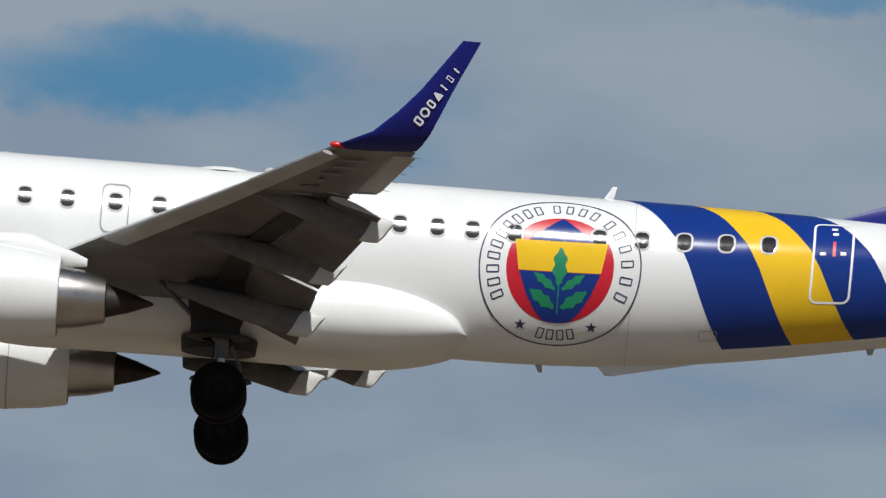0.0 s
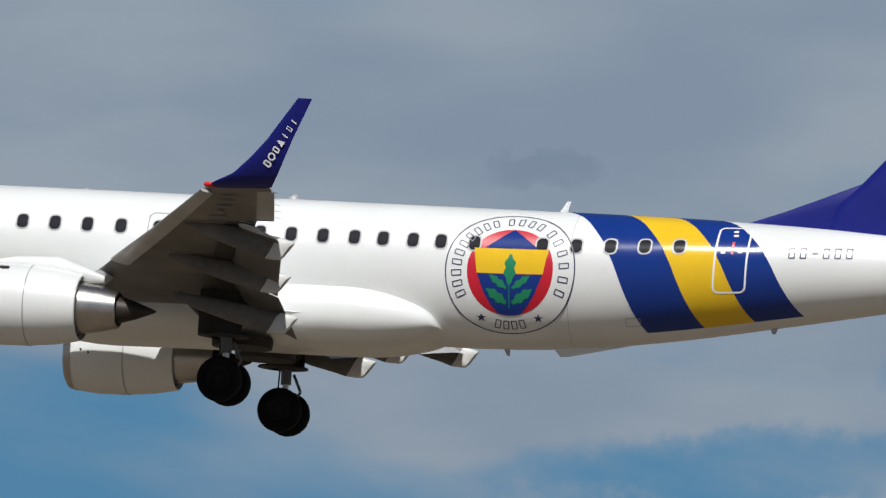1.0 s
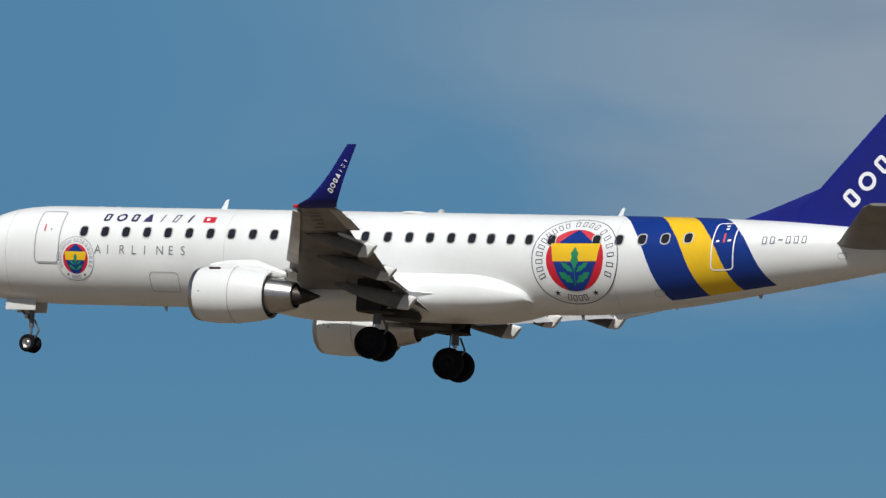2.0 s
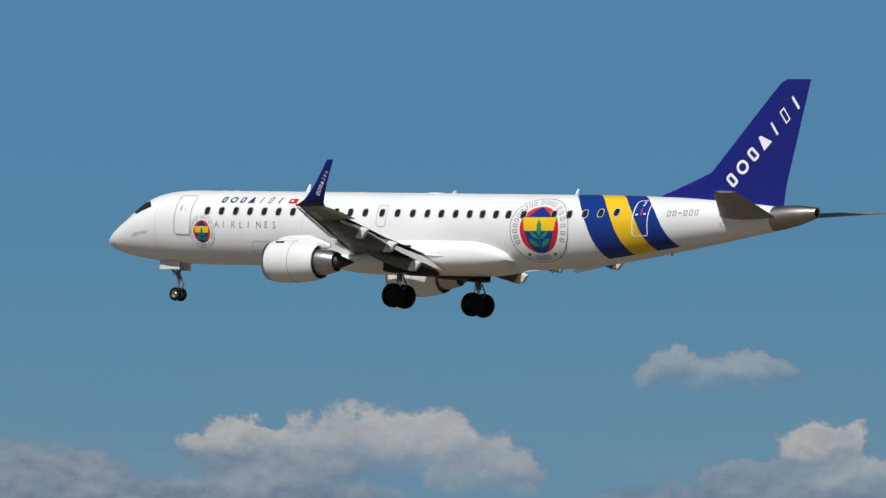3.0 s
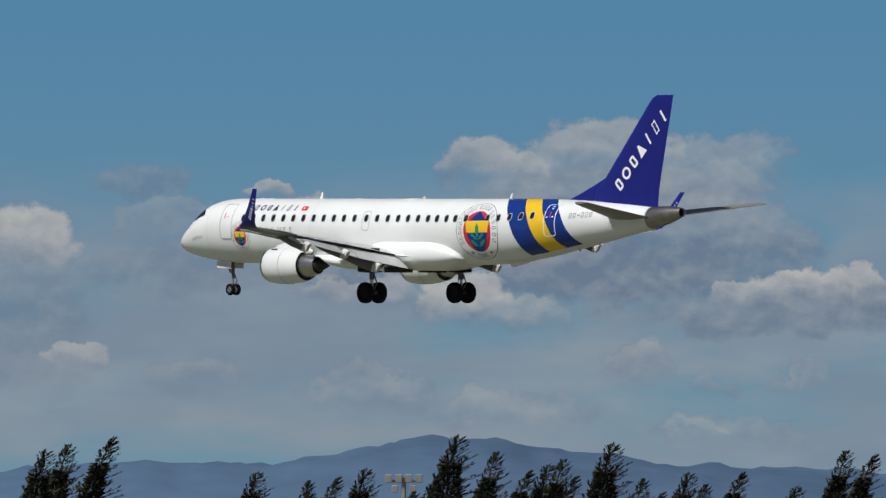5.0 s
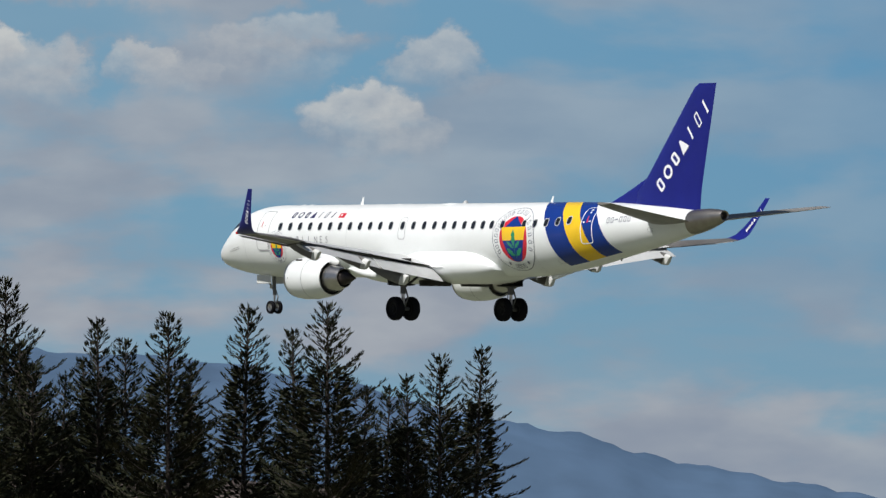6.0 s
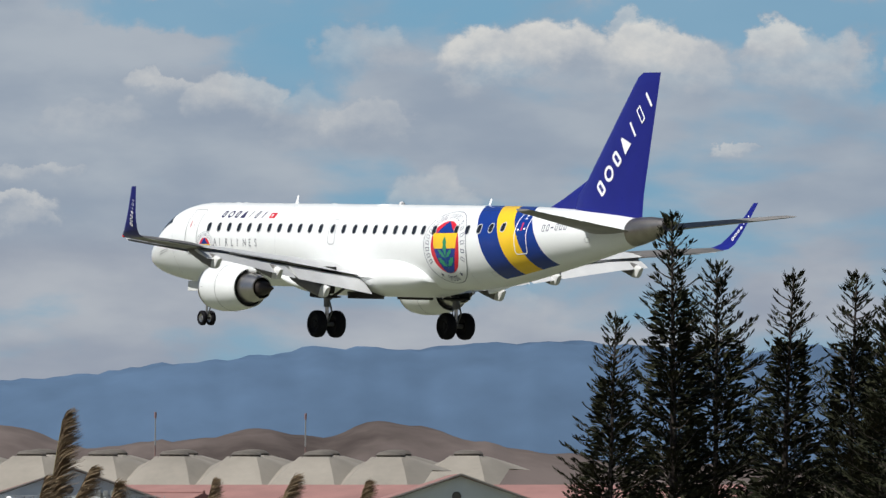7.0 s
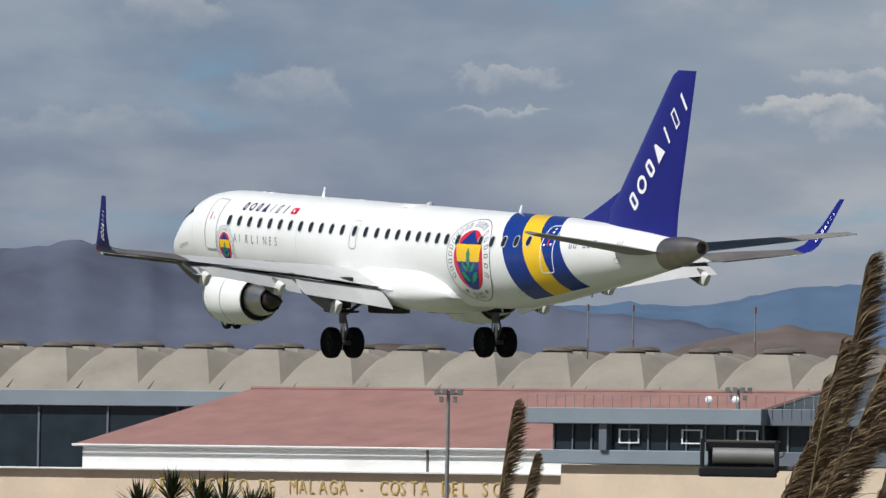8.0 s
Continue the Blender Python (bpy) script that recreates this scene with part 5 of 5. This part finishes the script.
def leaf_tuft(az, dist, top):
    """A few green reed leaves on a short stem, bowed by the wind (local x)."""
    r = thing("reed_leaves", "fresh green pointed reed leaves", "reed", Matrix.LocRotScale(bearing(az, dist), Euler((0, 0, radians(az))), None), "green reeds")
    part("stem", tube((-0.55, 0, 0), (-0.46, 0, top - 0.45), 0.008, 0.006, 8), GREEN_LEAF, r)
    for dx, h, w in ((0.0, 1.0, 0.030), (0.10, 0.985, 0.014), (-0.20, 0.90, 0.022)):
        rows = []
        for j in range(11):
            u = j / 10
            p = Vector((dx - 0.42 * (1 - u) - 0.10 * (1 - u) ** 3, 0.02 * u, top * h - 0.50 * (1 - u) ** 1.15))
            k = w * (1 - u) ** 0.75 + 0.001
            rows.append([p + Vector((-k, 0.004, 0)), p + Vector((0, -0.006, 0)), p + Vector((k, 0.004, 0)), p + Vector((0, 0.002, 0))])
        part("leaf", loft(rows), GREEN_LEAF, r, "", True)


leaf_tuft(42.42, 25, 2.305)

# ---- the terminal, 560 m from the last standpoint; local x to the right, y away ----
LAST = Vector((-59.432, 32.0, 0))
SITE = Matrix.Translation(LAST + bearing(64.69, 560)) @ pose(0, 0, 0, 0, 0, 64.69)
TURNED = Matrix.Translation(LAST + bearing(64.69, 560)) @ pose(0, 0, 0, 0, 0, 29.69) @ Matrix.Diagonal((1.22, 1, 1, 1))


def on_apron(x, y):
    """The buildings stand at an angle to the line of sight, their fronts to the south."""
    return TURNED @ pose(x - 0.57 * y, y, 0)


def at(x, y, z=0.0, turn=0.0):
    return SITE @ pose(x, y, z, 0, 0, turn)


BEIGE = material("cream_render", (0.62, 0.50, 0.38), 0.85, vary=0.08, scale=0.4, fine=4)
BANDWHITE = material("white_cladding", (0.74, 0.74, 0.72), 0.6, vary=0.06, scale=0.5, fine=5)
TILE = material("red_tile_roof", (0.25, 0.130, 0.115), 0.85, vary=0.14, scale=0.6, fine=6, bump=0.5)
TENT = material("beige_tent_roof", (0.235, 0.212, 0.178), 0.8, vary=0.16, scale=0.3, fine=3)
VENT = material("weathered_roof_vent", (0.10, 0.088, 0.075), 0.8, vary=0.2)
SEAM = material("dark_seam", (0.10, 0.09, 0.08), 0.8)
CLAD = material("blue_grey_cladding", (0.20, 0.24, 0.28), 0.5, vary=0.08, scale=0.5)
CLAD_DARK = material("dark_grey_cladding", (0.12, 0.14, 0.17), 0.5, vary=0.1, scale=0.5)
GLASS = material("tinted_facade_glass", (0.016, 0.026, 0.034), 0.25, vary=0.2, scale=0.8, spec=0.35)
GALV = material("galvanised_steel", (0.32, 0.32, 0.31), 0.5, 0.6, vary=0.15)
MASTRED = material("mast_red", (0.20, 0.12, 0.11), 0.7, vary=0.2)
GOLD = material("brass_lettering", (0.45, 0.33, 0.10), 0.5, vary=0.1)
GABLE = material("grey_gable_wall", (0.60, 0.62, 0.62), 0.8, vary=0.08, scale=0.5)

term = thing("terminal_building", "cream terminal building with white band and red tiled hip roof", "building", on_apron(0, 0) @ pose(0, 0, -0.48))
part("wall", box(-2.0, 6.0, 2.66, 56.0, 11.6, 5.32), BEIGE, term, "cream rendered wall")
part("white_band", box(2.2, 6.6, 6.03, 45.3, 11.0, 1.38, 0.03), BANDWHITE, term, "white upper cladding")
part("cornice", box(-2.0, 5.9, 5.36, 56.4, 12.1, 0.12, 0.03), GABLE, term)
for x in (-0.9, 14.0):
    part("joint", box(x, 1.07, 6.05, 0.10, 0.06, 1.36), SEAM, term)
part("gutter", tube((-20.8, 0.72, 6.70), (24.9, 0.72, 6.70), 0.07, 0.07, 8), GABLE, term, "pale eaves gutter")
rf = bmesh.new()
rv = [rf.verts.new(p) for p in ((-20.8, 0.8, 6.75), (24.9, 0.8, 6.75), (24.9, 26, 6.75), (-20.8, 26, 6.75), (-18.2, 13.5, 10.15), (24.9, 13.5, 10.15))]
for q in ((0, 1, 5, 4), (3, 0, 4), (2, 3, 4, 5), (1, 2, 5), (0, 3, 2, 1)):
    rf.faces.new([rv[k] for k in q])
part("roof", rf, TILE, term, "red tiled hip roof")
part("ridge_cap", tube((-18.2, 13.5, 10.17), (24.9, 13.5, 10.17), 0.12, 0.12, 8), TILE, term)
for i, ch in enumerate("AEROPUERTO DE MALAGA - COSTA DEL SOL"):
    if ch != " ":
        lettering("wall_letter", ch, 1.12, GOLD, term, lambda u, v, q=i: Vector((-16.0 + q * 0.565 + u * 0.62, 0.14, 4.15 + v)))

annex = thing("office_block", "dark glass office block with grey parapet", "building", on_apron(-24, 30))
part("wall", box(0, 0, 4.4, 36, 12, 8.8), CLAD_DARK, annex)
part("facade_glass", box(0, -6.1, 6.1, 35.4, 0.2, 5.2), GLASS, annex, "dark glazing")
part("parapet", box(0.3, -0.2, 9.22, 36.8, 12.8, 0.95, 0.05), CLAD, annex, "grey parapet")
for i in range(9):
    part("mullion", box(-17 + 4.2 * i, -6.24, 6.1, 0.12, 0.12, 5.2), CLAD_DARK, annex)

lounge = thing("control_lounge", "blue-grey glazed block with a flat roof", "building", on_apron(0, -8) @ pose(0, 0, 0.2))
LX0, LX1, LX2 = 5.2, 17.6, 30.0
part("base", box((LX0 + LX1) / 2 + 0.3, 3, 5.62, LX1 - LX0 - 0.6, 6, 0.75, 0.04), CLAD, lounge)
part("lower_wall", box((LX0 + LX2) / 2 + 1, 3.2, 2.6, LX2 - LX0 - 1, 5.6, 5.2), BEIGE, lounge)
part("glazing", box((LX0 + LX1) / 2 + 0.5, 3.1, 6.72, LX1 - LX0 - 1.2, 5.6, 1.45), GLASS, lounge, "tinted window band")
part("roof_slab", box((LX0 + LX1) / 2, 3, 7.82, LX1 - LX0, 6.8, 0.86, 0.04), CLAD, lounge, "blue-grey fascia")
part("side_glazing", box((LX1 + LX2) / 2, 3.6, 6.72, LX2 - LX1 - 0.2, 5.2, 1.45), GLASS, lounge)
part("side_base", box((LX1 + LX2) / 2, 3.4, 5.62, LX2 - LX1, 5.8, 0.75, 0.04), CLAD_DARK, lounge)
part("side_slab", box((LX1 + LX2) / 2, 3.4, 7.82, LX2 - LX1, 6.4, 0.90, 0.04), CLAD_DARK, lounge)
part("corner_panel", box(9.2, -0.02, 6.72, 0.4, 0.3, 1.5), CLAD_DARK, lounge)
for i in range(12):
    part("mullion", box(6.4 + i * 1.0, 0.24, 6.72, 0.07, 0.1, 1.45), CLAD_DARK, lounge)
for i in range(10):
    part("mullion", box(18.3 + i * 1.15, 0.95, 6.72, 0.07, 0.1, 1.45), GALV, lounge)
for x in (10.4, 13.7, 16.6):
    fr = box(x, 0.2, 7.1, 1.1, 0.08, 0.07)
    box(x, 0.2, 6.4, 1.1, 0.08, 0.07, bm=fr), box(x - 0.5, 0.2, 6.75, 0.07, 0.08, 0.7, bm=fr), box(x + 0.5, 0.2, 6.75, 0.07, 0.08, 0.7, bm=fr)
    part("window_frame", fr, PALE, lounge, "white window frame")
rail = box(17, -0.2, 8.95, 24, 0.03, 0.03)
for i in range(49):
    box(5.2 + i * 0.5, -0.2, 8.62, 0.03, 0.03, 0.68, bm=rail)
part("roof_railing", rail, GALV, lounge, "thin roof railing")
for x in (14.1, 15.5, 20.2):
    part("dish_antenna", turned([(-0.06, 0.0), (-0.05, 0.10), (0.0, 0.19), (0.015, 0.20), (-0.02, 0.10), (-0.04, 0.0)], 20, "y", (x, 1.0, 8.75)), PALE, lounge, "small white dish", True)
    part("dish_post", tube((x, 1.05, 8.2), (x, 1.05, 8.75), 0.03), GALV, lounge)

# tent-like roofs behind
hall = thing("departure_hall", "long hall with rows of beige pyramid roofs", "building", on_apron(12, 53) @ pose(0, 0, 0.15, 0, 0, 13))
part("wall", box(-12, 9, 4.7, 86, 15, 9.4), BEIGE, hall)
for row, (y0, zt, sp, off) in enumerate(((0.0, 12.75, 3.95, 0.0), (9.0, 13.0, 3.95, 1.9))):
    for i in range(22):
        cx = -53 + off + sp * i
        bm = bmesh.new()
        h = sp / 2 + 0.3
        # a sagging membrane: long slope to the front, shallow valleys between neighbours
        loops = []
        for t in (0.0, 0.3, 0.65, 1.0):
            q = 1 - t
            rx, ry = 0.80 + (h - 0.80) * q, 0.9 + 3.6 * q
            loops.append([Vector((cx + sx * rx, y0 + 4.3 + sy * ry, zt - 0.2 - (2.9 if sy < -0.5 else 0.8) * q ** 1.15)) for sx, sy in ((-1, -1), (0, -1.04), (1, -1), (1.0, 0), (1, 1), (0, 1.04), (-1, 1), (-1.0, 0))])
        loft(loops, bm)
        tent = part("tent_roof", bm, TENT, hall, "beige pyramid roof", True)
        part("roof_vent", loft([[Vector((cx + rx * math.cos(a), y0 + 4.3 + 1.2 * rx * math.sin(a), z)) for a in np.linspace(0, 2 * math.pi, 12, endpoint=False)] for rx, z in ((0.70, zt - 0.26), (0.82, zt - 0.08), (0.66, zt + 0.10), (0.30, zt + 0.18))]), VENT, tent, "dark domed roof vent", True)
        part("seam", tube((cx - h * 0.55, y0 + 0.1, zt - 2.75), (cx - 0.60, y0 + 3.4, zt - 0.24), 0.05, 0.05, 6), SEAM, tent)


def gabled(x, y, w, depth, eave, peak):
    g = thing("gabled_hangar", "grey gabled hall with a red roof", "building", at(x, y))
    bm = bmesh.new()
    pts = ((-w / 2, 0), (w / 2, 0), (w / 2, eave), (0, peak), (-w / 2, eave))
    a, b = [bm.verts.new((u, 0, z)) for u, z in pts], [bm.verts.new((u, depth, z)) for u, z in pts]
    bm.faces.new(a), bm.faces.new(b[::-1])
    for i in range(5):
        bm.faces.new((a[i], b[i], b[(i + 1) % 5], a[(i + 1) % 5]))
    bmesh.ops.recalc_face_normals(bm, faces=bm.faces)
    part("wall", bm, GABLE, g, "pale grey gable wall")
    for s in (-1, 1):
        bm = bmesh.new()
        sl = math.atan2(peak - eave, w / 2)
        ln = math.hypot(w / 2, peak - eave) + 0.5
        box(0, 0, 0, ln, depth + 0.8, 0.14, 0.03, bm, Matrix.Translation((s * (w / 4 + 0.15), depth / 2, (eave + peak) / 2 + 0.02)) @ pose(0, 0, 0, 0, math.degrees(sl) * s, 0))
        part("roof", bm, TILE, g, "red roof slope")
        part("verge", tube((s * (w / 2 + 0.4), -0.42, eave - 0.18), (0, -0.42, peak + 0.1), 0.07, 0.07, 6), SEAM, g)
    for k, z in enumerate((peak - 1.1, peak - 1.8)):
        part("round_vent", turned([(-0.06, 0.0), (-0.06, 0.22), (0.02, 0.26), (0.05, 0.26)], 16, "y", (-0.2, -0.02, z)), SEAM, g)


gabled(24.6, -16.4, 14.0, 10, 8.4, 10.75)
gabled(45.2, -32.5, 14.0, 10, 8.0, 10.35)
shed = thing("long_shed", "long low shed with a red tiled roof", "building", on_apron(37, 16))
part("wall", box(2, 8, 3.9, 34, 14, 7.8), BEIGE, shed)
rf = bmesh.new()
rv = [rf.verts.new(p) for p in ((-16, 0, 7.8), (22, 0, 7.8), (22, 16, 7.8), (-16, 16, 7.8), (-16, 8, 10.3), (22, 8, 10.3))]
for q in ((0, 1, 5, 4), (2, 3, 4, 5), (0, 4, 3), (1, 2, 5), (0, 3, 2, 1)):
    rf.faces.new([rv[k] for k in q])
part("roof", rf, TILE, shed, "red tiled roof")


def lamp_post(m, h):
    p = thing("floodlight_post", "grey steel post with a cluster of floodlights", "lamp post", m)
    part("post", tube((0, 0, 0), (0, 0, h), 0.13, 0.09, 12), GALV, p)
    part("crossarm", tube((-0.62, 0, h - 0.15), (0.62, 0, h - 0.15), 0.05, 0.05, 8), GALV, p)
    for x in (-0.6, -0.2, 0.2, 0.6):
        part("floodlight", box(x, -0.1, h - 0.05, 0.28, 0.22, 0.34, 0.03, m=pose(0, 0, 0)), GALV, p)
    for x in (-0.35, 0.35):
        part("floodlight", box(x, -0.05, h - 0.45, 0.24, 0.2, 0.3, 0.03), GALV, p)


lamp_post(at(0.75, -40), 8.9)
lamp_post(at(16.6, -6.2), 9.7)
lamp_post(at(25.6, -30), 9.3)
lamp_post(Matrix.LocRotScale(bearing(48.12, 400), Euler((0, 0, radians(48))), None), 4.6)


def mast(m, h):
    p = thing("radio_mast", "thin red and white lattice mast", "mast", m)
    for i in range(8):
        part("mast_section", tube((0, 0, h * i / 8), (0, 0, h * (i + 1) / 8), 0.05, 0.045, 6), MASTRED if i % 2 == 0 else GALV, p)
    part("mast_top", box(0, 0, h, 0.12, 0.12, 0.4, 0.02), MASTRED, p)


for az in (63.62, 63.39, 62.77, 61.62, 60.82):
    mast(Matrix.LocRotScale(bearing(az, 690), Euler((0, 0, 0)), None), 15.5)

# spiky palms and an equipment gantry near the fence
FROND = leaf_material("palm_frond", (0.03, 0.045, 0.02), (0.10, 0.11, 0.05))


def palm(m, h, seed):
    rnd = random.Random(seed)
    p = thing("dwarf_palm", "dark spiky dwarf palm", "palm", m, "dwarf palms")
    part("trunk", tube((0, 0, 0), (0, 0, h), 0.12, 0.09, 10), BARK, p)
    vs, fs = [], []
    for i in range(70):
        a, e = rnd.uniform(0, 6.283), rnd.uniform(0.1, 1.45)
        d = Vector((math.cos(a) * math.cos(e), math.sin(a) * math.cos(e), math.sin(e)))
        ln, w = rnd.uniform(0.35, 0.6), 0.022
        s = d.cross(Vector((0, 0, 1))).normalized() * w
        o, k = Vector((0, 0, h)), len(vs)
        vs.extend([o, o + d * ln * 0.5 - s, o + d * ln, o + d * ln * 0.5 + s])
        fs.append((k, k + 1, k + 2, k + 3))
    me = bpy.data.meshes.new("fronds")
    me.from_pydata(vs, [], fs)
    me.materials.append(FROND)
    new("fronds", me).parent = p


for i, (x, z) in enumerate(((-4.6, 2.15), (-4.15, 2.3), (-3.75, 2.22), (-3.4, 2.2), (-3.0, 2.1), (-2.75, 2.05))):
    palm(at(x + 0.3, -410 + i * 0.7), z, 90 + i)

gantry = thing("equipment_gantry", "dark steel gantry with a covered trough", "gantry", at(9.1, -260, 0.25))
part("post", box(1.75, 0, 1.6, 0.28, 0.28, 3.8, 0.03), SEAM, gantry)
part("arm", box(1.6, 0, 3.6, 2.4, 0.3, 0.14, 0.03), SEAM, gantry)
part("trough", box(-0.1, 0, 3.48, 2.3, 0.7, 0.30, 0.05), BLACK, gantry)
part("back_panel", box(0, 0.25, 4.0, 1.95, 0.06, 0.75, 0.02), BLACK, gantry)
part("roller", tube((-0.85, -0.1, 3.95), (0.95, -0.1, 3.95), 0.24, 0.24, 20), GALV, gantry, "grey roller", True)
part("end_plate", box(-1.15, 0, 3.95, 0.12, 0.6, 1.05, 0.03), BLACK, gantry)
part("end_plate", box(1.05, 0, 3.95, 0.12, 0.6, 0.95, 0.03), BLACK, gantry)
part("top_rail", box(0, -0.1, 4.38, 2.3, 0.10, 0.08, 0.02), SEAM, gantry)
part("hook", turned([(-0.02, 0.10), (0.02, 0.10), (0.02, 0.13), (-0.02, 0.13), (-0.02, 0.10)], 16, "y", (1.15, 0, 4.05)), SEAM, gantry)


def motions():
    walk(plane, [(r[0], pose(*r[1:])) for r in PLANE_ROWS])


motions()
